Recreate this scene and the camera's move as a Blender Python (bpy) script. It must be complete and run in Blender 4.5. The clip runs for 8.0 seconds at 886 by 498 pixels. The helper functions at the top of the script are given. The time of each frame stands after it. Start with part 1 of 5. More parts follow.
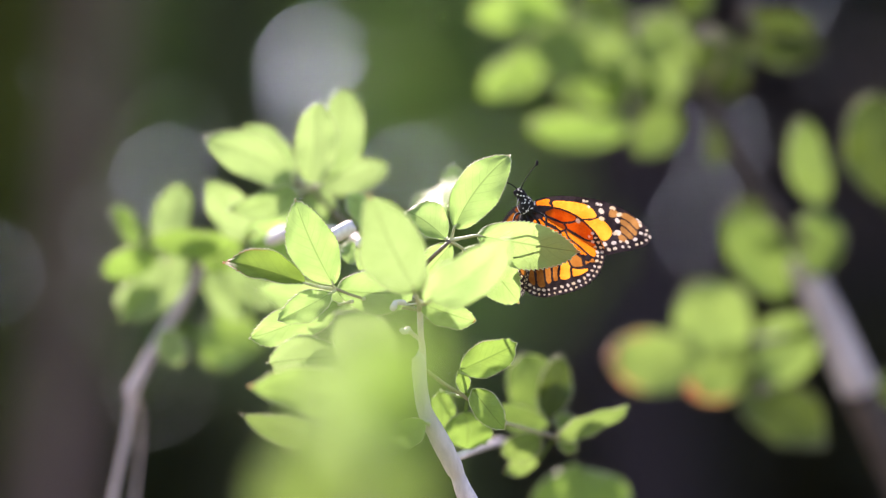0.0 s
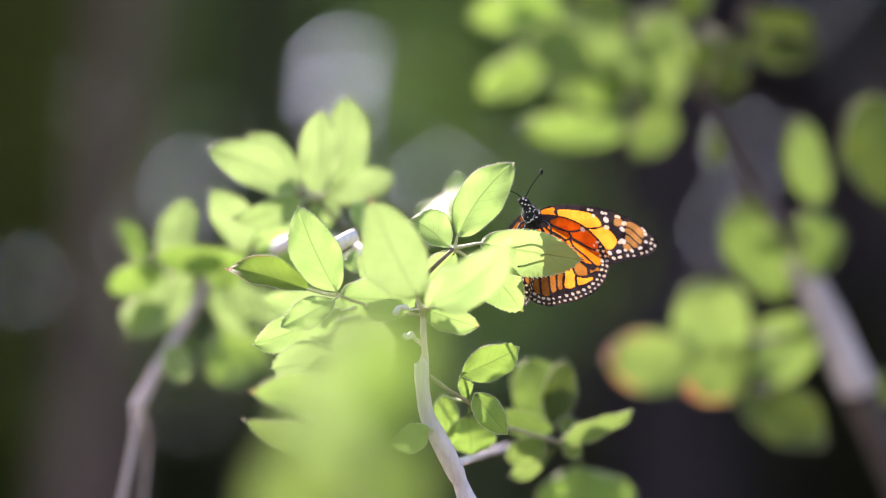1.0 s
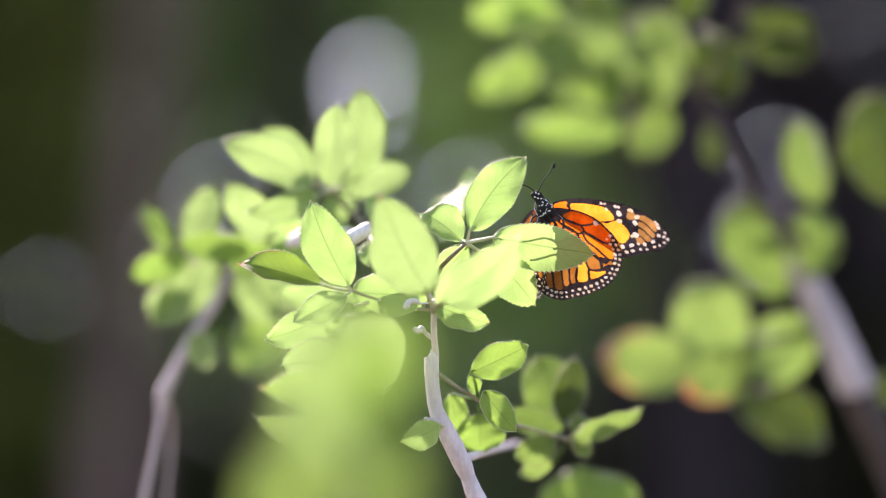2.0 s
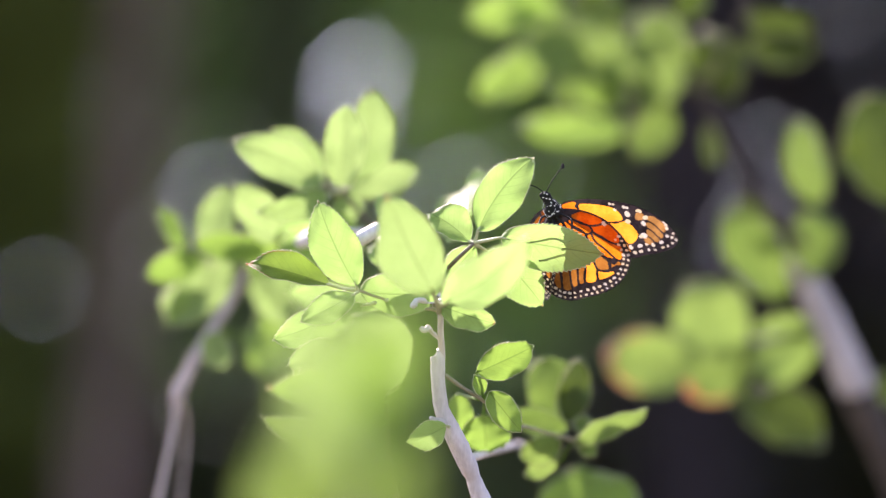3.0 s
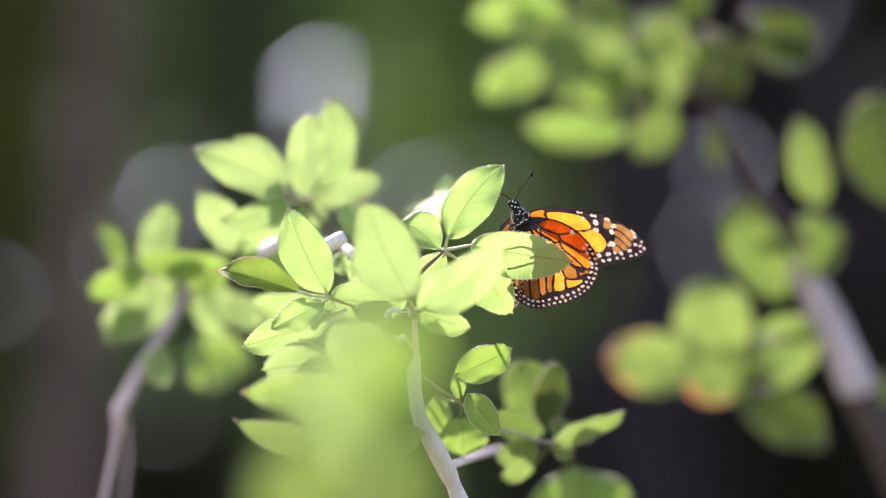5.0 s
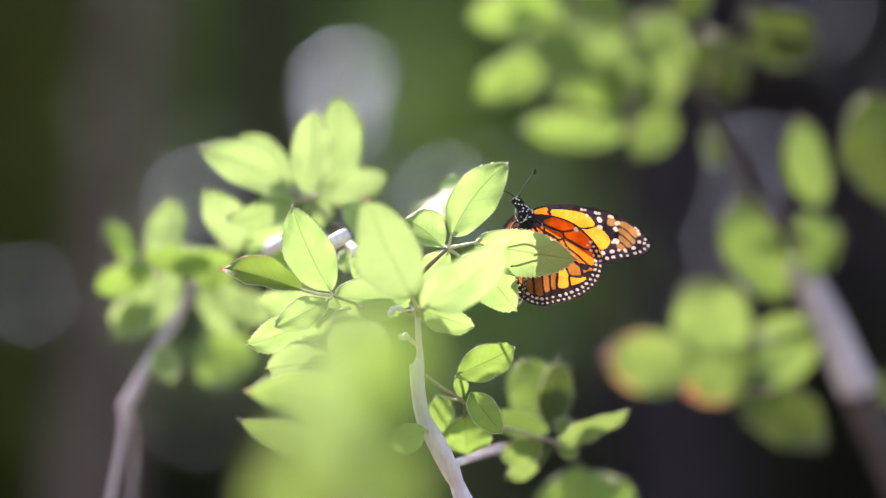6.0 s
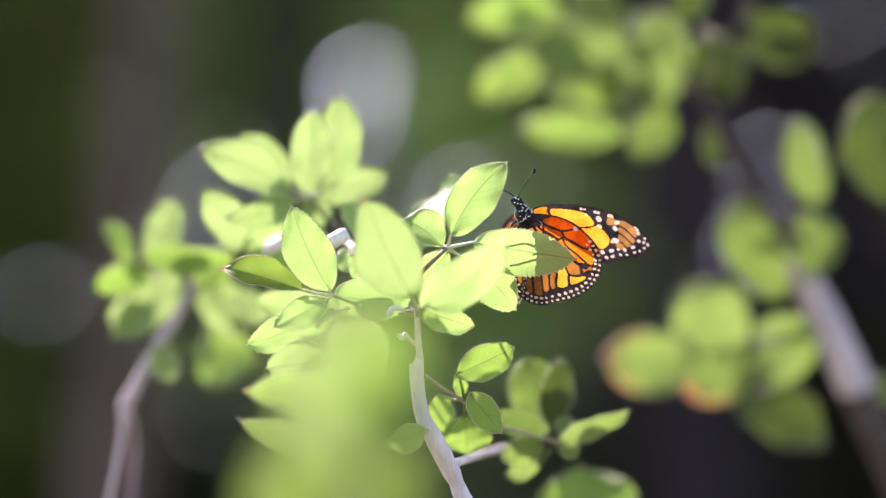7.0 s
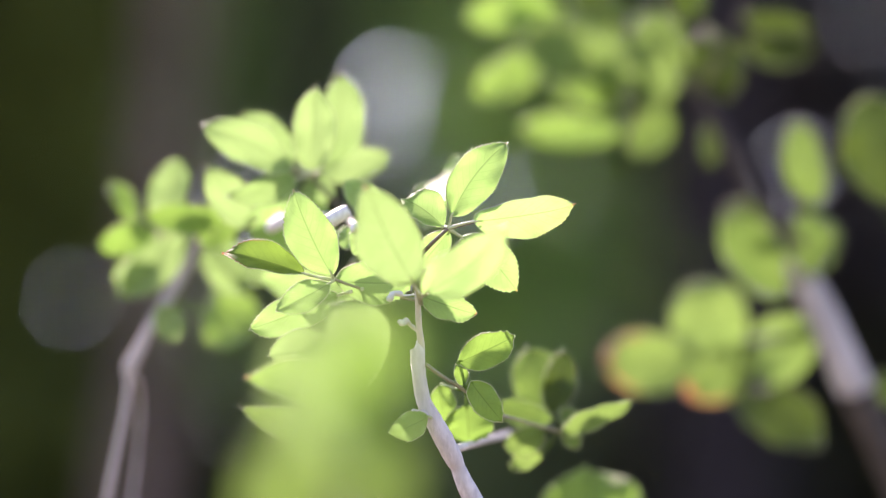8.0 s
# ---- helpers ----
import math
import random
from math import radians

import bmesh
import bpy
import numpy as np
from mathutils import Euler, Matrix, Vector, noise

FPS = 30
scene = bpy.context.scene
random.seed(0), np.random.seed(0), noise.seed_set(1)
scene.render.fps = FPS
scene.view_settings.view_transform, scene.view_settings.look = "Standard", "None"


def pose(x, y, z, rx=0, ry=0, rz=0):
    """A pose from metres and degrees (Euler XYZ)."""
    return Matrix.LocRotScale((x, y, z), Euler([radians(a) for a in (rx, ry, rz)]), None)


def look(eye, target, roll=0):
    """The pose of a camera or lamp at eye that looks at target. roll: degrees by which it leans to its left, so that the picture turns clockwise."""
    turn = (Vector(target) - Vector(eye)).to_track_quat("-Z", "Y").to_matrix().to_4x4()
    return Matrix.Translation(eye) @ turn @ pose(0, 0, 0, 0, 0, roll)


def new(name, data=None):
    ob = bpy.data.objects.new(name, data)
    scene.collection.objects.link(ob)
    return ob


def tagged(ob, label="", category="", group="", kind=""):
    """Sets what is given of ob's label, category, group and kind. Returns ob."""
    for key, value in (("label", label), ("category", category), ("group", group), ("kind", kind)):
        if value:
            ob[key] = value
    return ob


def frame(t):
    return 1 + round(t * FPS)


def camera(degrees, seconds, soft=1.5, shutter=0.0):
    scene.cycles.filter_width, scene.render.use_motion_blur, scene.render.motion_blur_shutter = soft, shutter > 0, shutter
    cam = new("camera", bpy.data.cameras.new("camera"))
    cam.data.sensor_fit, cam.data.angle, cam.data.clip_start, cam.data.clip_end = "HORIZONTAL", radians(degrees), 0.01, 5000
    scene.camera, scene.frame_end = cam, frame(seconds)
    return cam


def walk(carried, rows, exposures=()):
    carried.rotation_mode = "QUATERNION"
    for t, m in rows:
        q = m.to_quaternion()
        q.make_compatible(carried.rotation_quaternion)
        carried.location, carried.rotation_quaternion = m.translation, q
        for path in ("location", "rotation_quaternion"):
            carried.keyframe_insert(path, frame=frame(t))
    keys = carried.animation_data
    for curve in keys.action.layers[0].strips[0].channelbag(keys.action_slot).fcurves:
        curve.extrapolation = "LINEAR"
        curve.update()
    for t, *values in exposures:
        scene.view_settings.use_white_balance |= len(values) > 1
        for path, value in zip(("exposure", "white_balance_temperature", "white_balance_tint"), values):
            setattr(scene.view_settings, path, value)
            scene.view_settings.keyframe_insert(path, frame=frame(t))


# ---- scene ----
import itertools

# Coordinates of the bough: u right, v up, w away from the camera, in centimetres,
# counted from the middle of the plane in which the butterfly sits.
TILT = radians(8)
RIGHT, UP, AWAY = Vector((1, 0, 0)), Vector((0, -math.sin(TILT), math.cos(TILT))), Vector((0, math.cos(TILT), math.sin(TILT)))
EYE = Vector((0, 0, 1.35))
FOCUS = 1.554
HEART = EYE + AWAY * FOCUS
PIVOT = EYE + AWAY * 1.25


def at(c):
    return HEART + (RIGHT * c[0] + UP * c[1] + AWAY * c[2]) * 0.01


# ---- camera: a long lens, wide open, that drifts a little sideways ----
cam = camera(12, 8.0, soft=1.1, shutter=0.5)
cam.data.dof.use_dof, cam.data.dof.focus_distance, cam.data.dof.aperture_fstop = True, FOCUS, 3.3
DRIFT = [(0, -14.71, 7.65), (0.5, -13.33, 8.63), (1, -4.71, 4.71), (1.5, 1.18, 2.94), (1.7, 4.51, 2.35), (2.25, 4.90, 2.25), (2.8, 5.29, 2.16), (3, 2.16, 2.16), (3.5, -8.24, 1.96), (4, -14.71, 0.98), (4.5, -18.24, 0.39), (5, -13.03, 0.32), (5.8, -4.71, 0.20), (6.5, 0.00, -0.00), (7, 3.14, -0.00), (7.5, 8.04, -0.20), (8, 13.14, -1.37)]  # seconds, millimetres right and up
walk(cam, [(t, look(EYE + RIGHT * (x * 0.001) + UP * (y * 0.001), PIVOT)) for t, x, y in DRIFT], [(0.0, 1.45, 6980, 36), (4.5, 1.45, 6980, 36), (8.0, 1.5, 6980, 36)])

# ---- light: high sun from behind the shrub, clear sky ----
SUN_HIGH, SUN_SIDE = 43, -29
world = bpy.data.worlds.new("sky")
scene.world = world
world.use_nodes = True
sky = world.node_tree.nodes.new("ShaderNodeTexSky")
sky.sky_type, sky.sun_disc, sky.sun_elevation, sky.sun_rotation = "NISHITA", False, radians(SUN_HIGH), radians(SUN_SIDE)
world.node_tree.links.new(sky.outputs[0], world.node_tree.nodes["Background"].inputs[0])
world.node_tree.nodes["Background"].inputs[1].default_value = 0.139
sun_data = bpy.data.lights.new("sun", "SUN")
sun_data.energy, sun_data.angle, sun_data.color = 4.8, radians(0.5), (1.0, 0.955, 0.895)
sun = new("sun", sun_data)
toward_sun = Vector((math.sin(radians(SUN_SIDE)) * math.cos(radians(SUN_HIGH)), math.cos(radians(SUN_SIDE)) * math.cos(radians(SUN_HIGH)), math.sin(radians(SUN_HIGH))))
sun.matrix_world = look(toward_sun * 30, (0, 0, 0))


# ---- materials ----
def material(name):
    m = bpy.data.materials.new(name)
    m.use_nodes = True
    m.node_tree.nodes.clear()
    return m, m.node_tree.nodes, m.node_tree.links


def math_node(nodes, links, op, a, b=None, c=None, clamp=False):
    n = nodes.new("ShaderNodeMath")
    n.operation, n.use_clamp = op, clamp
    for i, v in enumerate((a, b, c)):
        if v is None:
            continue
        if isinstance(v, (int, float)):
            n.inputs[i].default_value = v
        else:
            links.new(v, n.inputs[i])
    return n.outputs[0]


def span(nodes, links, value, low, high, to_low=0.0, to_high=1.0):
    n = nodes.new("ShaderNodeMapRange")
    n.interpolation_type = "SMOOTHSTEP"
    links.new(value, n.inputs[0])
    for i, v in enumerate((low, high, to_low, to_high)):
        n.inputs[i + 1].default_value = v
    return n.outputs[0]


def blend(nodes, links, factor, a, b):
    n = nodes.new("ShaderNodeMix")
    n.data_type = "RGBA"
    for socket, v in ((n.inputs[0], factor), (n.inputs[6], a), (n.inputs[7], b)):
        if isinstance(v, (int, float)):
            socket.default_value = v
        elif isinstance(v, tuple):
            socket.default_value = (*v, 1)
        else:
            links.new(v, socket)
    return n.outputs[2]


def noise_of(nodes, links, scale, detail=3.0):
    co = nodes.new("ShaderNodeTexCoord")
    n = nodes.new("ShaderNodeTexNoise")
    n.inputs["Scale"].default_value, n.inputs["Detail"].default_value = scale, detail
    links.new(co.outputs["Object"], n.inputs["Vector"])
    return n.outputs[0]


def thin_sheet(m, nodes, links, colour, through_colour, share, rough, height=None, strength=0.3, distance=0.0005, spec=0.4):
    """A thin leaf or wing: gloss and colour on its face, and light that comes through from the other side."""
    out = nodes.new("ShaderNodeOutputMaterial")
    face = nodes.new("ShaderNodeBsdfPrincipled")
    face.inputs["Roughness"].default_value = rough
    face.inputs["Specular IOR Level"].default_value = spec
    back = nodes.new("ShaderNodeBsdfTranslucent")
    mix = nodes.new("ShaderNodeMixShader")
    mix.inputs[0].default_value = share
    links.new(colour, face.inputs["Base Color"])
    links.new(through_colour, back.inputs[0])
    if height is not None:
        bump = nodes.new("ShaderNodeBump")
        bump.inputs["Strength"].default_value, bump.inputs["Distance"].default_value = strength, distance
        links.new(height, bump.inputs["Height"])
        links.new(bump.outputs[0], face.inputs["Normal"])
        links.new(bump.outputs[0], back.inputs["Normal"])
    links.new(face.outputs[0], mix.inputs[1])
    links.new(back.outputs[0], mix.inputs[2])
    links.new(mix.outputs[0], out.inputs[0])


def leaf_material(name, dark, light, red=0.0, share=0.55, patch=0.0, gloss=0.42):
    m, nodes, links = material(name)
    uv = nodes.new("ShaderNodeUVMap")
    sep = nodes.new("ShaderNodeSeparateXYZ")
    links.new(uv.outputs[0], sep.inputs[0])
    across = math_node(nodes, links, "ABSOLUTE", math_node(nodes, links, "MULTIPLY_ADD", sep.outputs[0], 2.0, -1.0))
    along = sep.outputs[1]
    # side veins run forward from the midrib, fainter towards the edge
    wave = math_node(nodes, links, "FRACT", math_node(nodes, links, "MULTIPLY_ADD", across, -2.3, math_node(nodes, links, "MULTIPLY", along, 8.5)))
    near = math_node(nodes, links, "ABSOLUTE", math_node(nodes, links, "SUBTRACT", wave, 0.5))
    side = span(nodes, links, near, 0.0, 0.11, 1.0, 0.0)
    side = math_node(nodes, links, "MULTIPLY", side, span(nodes, links, across, 0.1, 0.95, 0.5, 0.2))
    rib = span(nodes, links, across, 0.015, 0.06, 1.0, 0.0)
    # fine net between the side veins
    mesh_map, net = nodes.new("ShaderNodeMapping"), nodes.new("ShaderNodeTexVoronoi")
    mesh_map.inputs["Scale"].default_value = (13, 26, 1)
    net.feature = "DISTANCE_TO_EDGE"
    links.new(uv.outputs[0], mesh_map.inputs[0])
    links.new(mesh_map.outputs[0], net.inputs["Vector"])
    fine_net = math_node(nodes, links, "MULTIPLY", span(nodes, links, net.outputs["Distance"], 0.0, 0.12, 1.0, 0.0), 0.3)
    vein = math_node(nodes, links, "MAXIMUM", math_node(nodes, links, "MAXIMUM", side, rib), fine_net)
    info = nodes.new("ShaderNodeObjectInfo")
    tone = math_node(nodes, links, "ADD", math_node(nodes, links, "MULTIPLY", noise_of(nodes, links, 90), 0.7), math_node(nodes, links, "MULTIPLY", info.outputs["Random"], 0.45), clamp=True)
    if patch:  # mottled light and dark of the far hedge, put into leaf colour
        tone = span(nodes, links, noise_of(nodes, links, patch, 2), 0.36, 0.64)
    colour = blend(nodes, links, tone, dark, light)
    blotch = span(nodes, links, noise_of(nodes, links, 260, 4), 0.52, 0.75, 0.0, 0.35)
    colour = blend(nodes, links, blotch, colour, tuple(0.6 * d + 0.5 * l for d, l in zip(dark, light)))
    fine = noise_of(nodes, links, 900, 2)
    colour = blend(nodes, links, math_node(nodes, links, "MULTIPLY", fine, 0.25), colour, tuple(c * 0.7 for c in dark))
    colour = blend(nodes, links, math_node(nodes, links, "MULTIPLY", vein, 0.5), colour, tuple(c * 0.45 for c in dark))
    if red:
        edge = math_node(nodes, links, "MAXIMUM", span(nodes, links, along, 1.0 - 0.075 * red, 1.0 - 0.02 * red), math_node(nodes, links, "MULTIPLY", span(nodes, links, across, 1.02 - 0.1 * red, 1.05 - 0.05 * red), span(nodes, links, along, 0.45, 0.95)))
        edge = math_node(nodes, links, "MULTIPLY", edge, math_node(nodes, links, "MULTIPLY", span(nodes, links, noise_of(nodes, links, 160), 0.3, 0.6, 0.35, 1.0), min(1.0, red)))
        colour = blend(nodes, links, edge, colour, (0.60, 0.19, 0.08))
    through_colour = nodes.new("ShaderNodeHueSaturation")
    through_colour.inputs["Saturation"].default_value, through_colour.inputs["Value"].default_value = 0.98, 1.3
    links.new(colour, through_colour.inputs["Color"])
    height = math_node(nodes, links, "SUBTRACT", math_node(nodes, links, "MULTIPLY", fine, 0.3), vein)
    thin_sheet(m, nodes, links, colour, through_colour.outputs[0], share, gloss, height)
    return m


def rough_material(name, dark, light, scale, rough=0.8, bump=0.6, distance=0.002, stretch=(1, 1, 1), spec=0.3):
    """Bark, earth and the like: two scales of tone and relief."""
    m, nodes, links = material(name)
    out = nodes.new("ShaderNodeOutputMaterial")
    bsdf = nodes.new("ShaderNodeBsdfPrincipled")
    bsdf.inputs["Roughness"].default_value, bsdf.inputs["Specular IOR Level"].default_value = rough, spec
    co, mapping = nodes.new("ShaderNodeTexCoord"), nodes.new("ShaderNodeMapping")
    mapping.inputs["Scale"].default_value = stretch
    links.new(co.outputs["Object"], mapping.inputs[0])
    big, small = nodes.new("ShaderNodeTexNoise"), nodes.new("ShaderNodeTexNoise")
    for n, s in ((big, scale), (small, scale * 7)):
        n.inputs["Scale"].default_value, n.inputs["Detail"].default_value = s, 5
        links.new(mapping.outputs[0], n.inputs["Vector"])
    tone = math_node(nodes, links, "ADD", math_node(nodes, links, "MULTIPLY", big.outputs[0], 0.6), math_node(nodes, links, "MULTIPLY", small.outputs[0], 0.4))
    links.new(blend(nodes, links, span(nodes, links, tone, 0.35, 0.65), dark, light), bsdf.inputs["Base Color"])
    b = nodes.new("ShaderNodeBump")
    b.inputs["Strength"].default_value, b.inputs["Distance"].default_value = bump, distance
    links.new(tone, b.inputs["Height"])
    links.new(b.outputs[0], bsdf.inputs["Normal"])
    links.new(bsdf.outputs[0], out.inputs[0])
    return m


def glint_leaf_material(name):
    """A dark leaf with gloss tinted blue, to colour the sun glints it throws."""
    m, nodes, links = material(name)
    out, under, blue_gloss, both = (nodes.new("ShaderNode" + k) for k in ("OutputMaterial", "BsdfDiffuse", "BsdfGlossy", "AddShader"))
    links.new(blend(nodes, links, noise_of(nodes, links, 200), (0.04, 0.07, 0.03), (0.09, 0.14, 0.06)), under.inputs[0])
    blue_gloss.inputs["Color"].default_value, blue_gloss.inputs["Roughness"].default_value = (0.087, 0.110, 0.134, 1), 0.4
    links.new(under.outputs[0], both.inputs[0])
    links.new(blue_gloss.outputs[0], both.inputs[1])
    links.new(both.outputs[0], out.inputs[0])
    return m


def wing_material(name, dark, light, share, tint=None):
    m, nodes, links = material(name)
    tone = math_node(nodes, links, "ADD", math_node(nodes, links, "MULTIPLY", noise_of(nodes, links, 220), 0.7), math_node(nodes, links, "MULTIPLY", noise_of(nodes, links, 1800, 2), 0.3))
    colour = blend(nodes, links, span(nodes, links, tone, 0.35, 0.65), dark, light)
    if tint:
        info = nodes.new("ShaderNodeObjectInfo")
        colour = blend(nodes, links, math_node(nodes, links, "MULTIPLY", info.outputs["Random"], 0.8), colour, tint)
    thin_sheet(m, nodes, links, colour, colour, share, 0.65, tone, 0.2, 0.0002, 0.12)
    return m


LEAF = leaf_material("young_leaf", (0.188, 0.348, 0.076), (0.31, 0.495, 0.148))
LEAF_RED = leaf_material("young_leaf_red_tip", (0.188, 0.348, 0.076), (0.31, 0.495, 0.148), red=0.6)
LEAF_TIP = leaf_material("young_leaf_bright_red_tip", (0.188, 0.348, 0.076), (0.31, 0.495, 0.148), red=0.95)
LEAF_WAXY = leaf_material("waxy_young_leaf", (0.188, 0.348, 0.076), (0.31, 0.495, 0.148), gloss=0.36)
# underside darkened with its shade; the red margin is its own colour
LEAF_UNDER = leaf_material("shaded_underside_red_margin", (0.10, 0.19, 0.022), (0.185, 0.32, 0.04), red=1.5, share=0.5)
# near and lower leaves: partial shade and dim corners put into leaf colour
LEAF_PART_SHADE = leaf_material("part_shade_leaf", (0.084, 0.155, 0.028), (0.16, 0.258, 0.054), share=0.55)
LEAF_PART_SHADE_RED = leaf_material("part_shade_leaf_red_rim", (0.084, 0.155, 0.026), (0.162, 0.26, 0.052), red=2.4, share=0.5)
# young leaf colour dimmed for clusters that catch less sun
LEAF_LESS_LIT = leaf_material("less_lit_leaf", (0.135, 0.235, 0.06), (0.235, 0.36, 0.118))
LEAF_LESS_LIT_RED = leaf_material("less_lit_leaf_red_tip", (0.135, 0.235, 0.06), (0.235, 0.36, 0.118), red=0.6)
LEAF_RIM = rough_material("downy_leaf_edge", (0.42, 0.50, 0.22), (0.62, 0.66, 0.42), 500, 0.45, 0.2, 0.0001, (1, 1, 1), 0.5)
# darker steps of the leaf colour, carrying the shade of dim clusters
LEAF_MID = leaf_material("mid_shade_leaf", (0.064, 0.127, 0.02), (0.132, 0.218, 0.04), share=0.5)
LEAF_DEEP = leaf_material("deep_shade_leaf", (0.030, 0.056, 0.007), (0.064, 0.108, 0.011), share=0.4)
LEAF_DIM = leaf_material("dimmed_leaf", (0.122, 0.24, 0.034), (0.215, 0.37, 0.06), share=0.5)
LEAF_DIM_TIP = leaf_material("dimmed_leaf_red_tip", (0.13, 0.24, 0.045), (0.22, 0.36, 0.08), red=0.7, share=0.5)
LEAF_MID_TIP = leaf_material("mid_shade_leaf_red_tip", (0.075, 0.14, 0.028), (0.145, 0.235, 0.055), red=0.7, share=0.5)
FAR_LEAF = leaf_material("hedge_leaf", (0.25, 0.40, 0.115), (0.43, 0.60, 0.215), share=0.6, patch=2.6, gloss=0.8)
# darker hedge leaves: the background's shade is put into their colour
SHADED_HEDGE_LEAF = leaf_material("shaded_hedge_leaf", (0.020, 0.028, 0.005), (0.14, 0.185, 0.028), share=0.25, patch=2.2, gloss=0.8)
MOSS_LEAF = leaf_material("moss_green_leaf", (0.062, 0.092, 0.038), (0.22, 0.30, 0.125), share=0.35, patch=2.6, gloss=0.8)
# blackish purple and olive: deep shade and dim view corners put into leaf colour
PURPLE_SHADE_LEAF = leaf_material("purple_shade_leaf", (0.012, 0.0095, 0.008), (0.064, 0.047, 0.040), share=0.1, patch=2.2)
OLIVE_SHADE_LEAF = leaf_material("olive_shade_leaf", (0.010, 0.0105, 0.002), (0.026, 0.027, 0.005), share=0.12, patch=2.2)
LEAF_GLINT = glint_leaf_material("glint_leaf")
TWIG_GREY = rough_material("grey_twig_bark", (0.53, 0.48, 0.455), (0.80, 0.745, 0.715), 90, 0.42, 0.35, 0.0005, (1, 1, 0.35), 0.6)
# paler than the twig bark, so that its colour carries the sun's glare
WOOD_PALE = rough_material("glare_pale_wood", (0.66, 0.63, 0.61), (0.84, 0.82, 0.80), 120, 0.46, 0.3, 0.0002, (1, 1, 0.35), 0.9)
TWIG_DIM = rough_material("weathered_grey_bark", (0.34, 0.315, 0.295), (0.57, 0.53, 0.50), 90, 0.75, 0.5, 0.0006, (1, 1, 0.35))
TWIG_GREEN = rough_material("green_twig_bark", (0.17, 0.17, 0.07), (0.36, 0.32, 0.19), 160, 0.36, 0.3, 0.0003, (1, 1, 1), 0.6)
TWIG_BROWN = rough_material("brown_twig_bark", (0.085, 0.07, 0.04), (0.21, 0.175, 0.11), 160, 0.3, 0.3, 0.0003, (1, 1, 1), 0.7)
TWIG_DARK = rough_material("dark_twig_bark", (0.035, 0.028, 0.022), (0.09, 0.075, 0.06), 120, 0.7, 0.5, 0.0005)
BARK = rough_material("tree_bark", (0.10, 0.069, 0.057), (0.215, 0.155, 0.132), 14, 0.9, 0.9, 0.02, (1, 1, 0.25))
# near-black copy of the tree bark, with shade put into its colour
BARK_SHADED = rough_material("shaded_tree_bark", (0.014, 0.011, 0.0125), (0.036, 0.028, 0.031), 14, 0.9, 0.9, 0.02, (1, 1, 0.25))
EARTH = rough_material("earth_and_litter", (0.05, 0.035, 0.022), (0.14, 0.11, 0.06), 6, 0.95, 0.8, 0.02)
ORANGE = wing_material("orange_wing", (0.50, 0.105, 0.004), (0.66, 0.19, 0.010), 0.60)
# brown base cell of the forewing; on the hindwing, shadow put into the orange
BROWN = wing_material("brown_and_shaded_orange_wing", (0.24, 0.085, 0.012), (0.36, 0.15, 0.028), 0.5)
TAWNY = wing_material("tawny_wing", (0.26, 0.125, 0.035), (0.40, 0.20, 0.06), 0.42)
YELLOW = wing_material("amber_wing", (0.70, 0.225, 0.014), (0.80, 0.32, 0.03), 0.62)
AMBER = wing_material("pale_amber_wing", (0.60, 0.19, 0.010), (0.72, 0.27, 0.022), 0.66)
BLACK = wing_material("black_wing", (0.016, 0.011, 0.012), (0.055, 0.04, 0.043), 0.15)
WHITE = wing_material("white_wing", (0.52, 0.48, 0.42), (0.68, 0.64, 0.58), 0.3, (0.62, 0.48, 0.26))
FUR = rough_material("black_fur", (0.006, 0.006, 0.007), (0.022, 0.02, 0.022), 900, 0.65, 0.8, 0.0004, (1, 1, 1), 0.2)
DOT = rough_material("white_dot", (0.7, 0.7, 0.68), (0.85, 0.85, 0.84), 900, 0.6, 0.2, 0.0001)
SILK = rough_material("spider_silk", (0.6, 0.6, 0.6), (0.8, 0.8, 0.8), 300, 0.3, 0.1, 0.0001)


# ---- mesh helpers ----
def part(name, bm, mat, parent, label="", place=None):
    me = bpy.data.meshes.new(name)
    bm.to_mesh(me)
    bm.free()
    for p in me.polygons:
        p.use_smooth = True
    me.materials.append(mat)
    ob = new(name, me)
    ob.parent = parent
    if place is not None:
        ob.location = place
    return tagged(ob, label)


def thing(name, place, label, category, group=""):
    ob = new(name)
    ob.empty_display_size = 0.05
    ob.location = place
    return tagged(ob, label, category, group)


def smooth_line(points, steps=5):
    """A rounded line through the points (Catmull-Rom); each is a tuple of equal length."""
    pts = [np.array(p, float) for p in points]
    pts = [2 * pts[0] - pts[1], *pts, 2 * pts[-1] - pts[-2]]
    out = []
    for a, b, c, d in zip(pts, pts[1:], pts[2:], pts[3:]):
        for k in range(steps):
            t = k / steps
            out.append(0.5 * (2 * b + (c - a) * t + (2 * a - 5 * b + 4 * c - d) * t * t + (3 * b - a - 3 * c + d) * t ** 3))
    out.append(pts[-2])
    return out


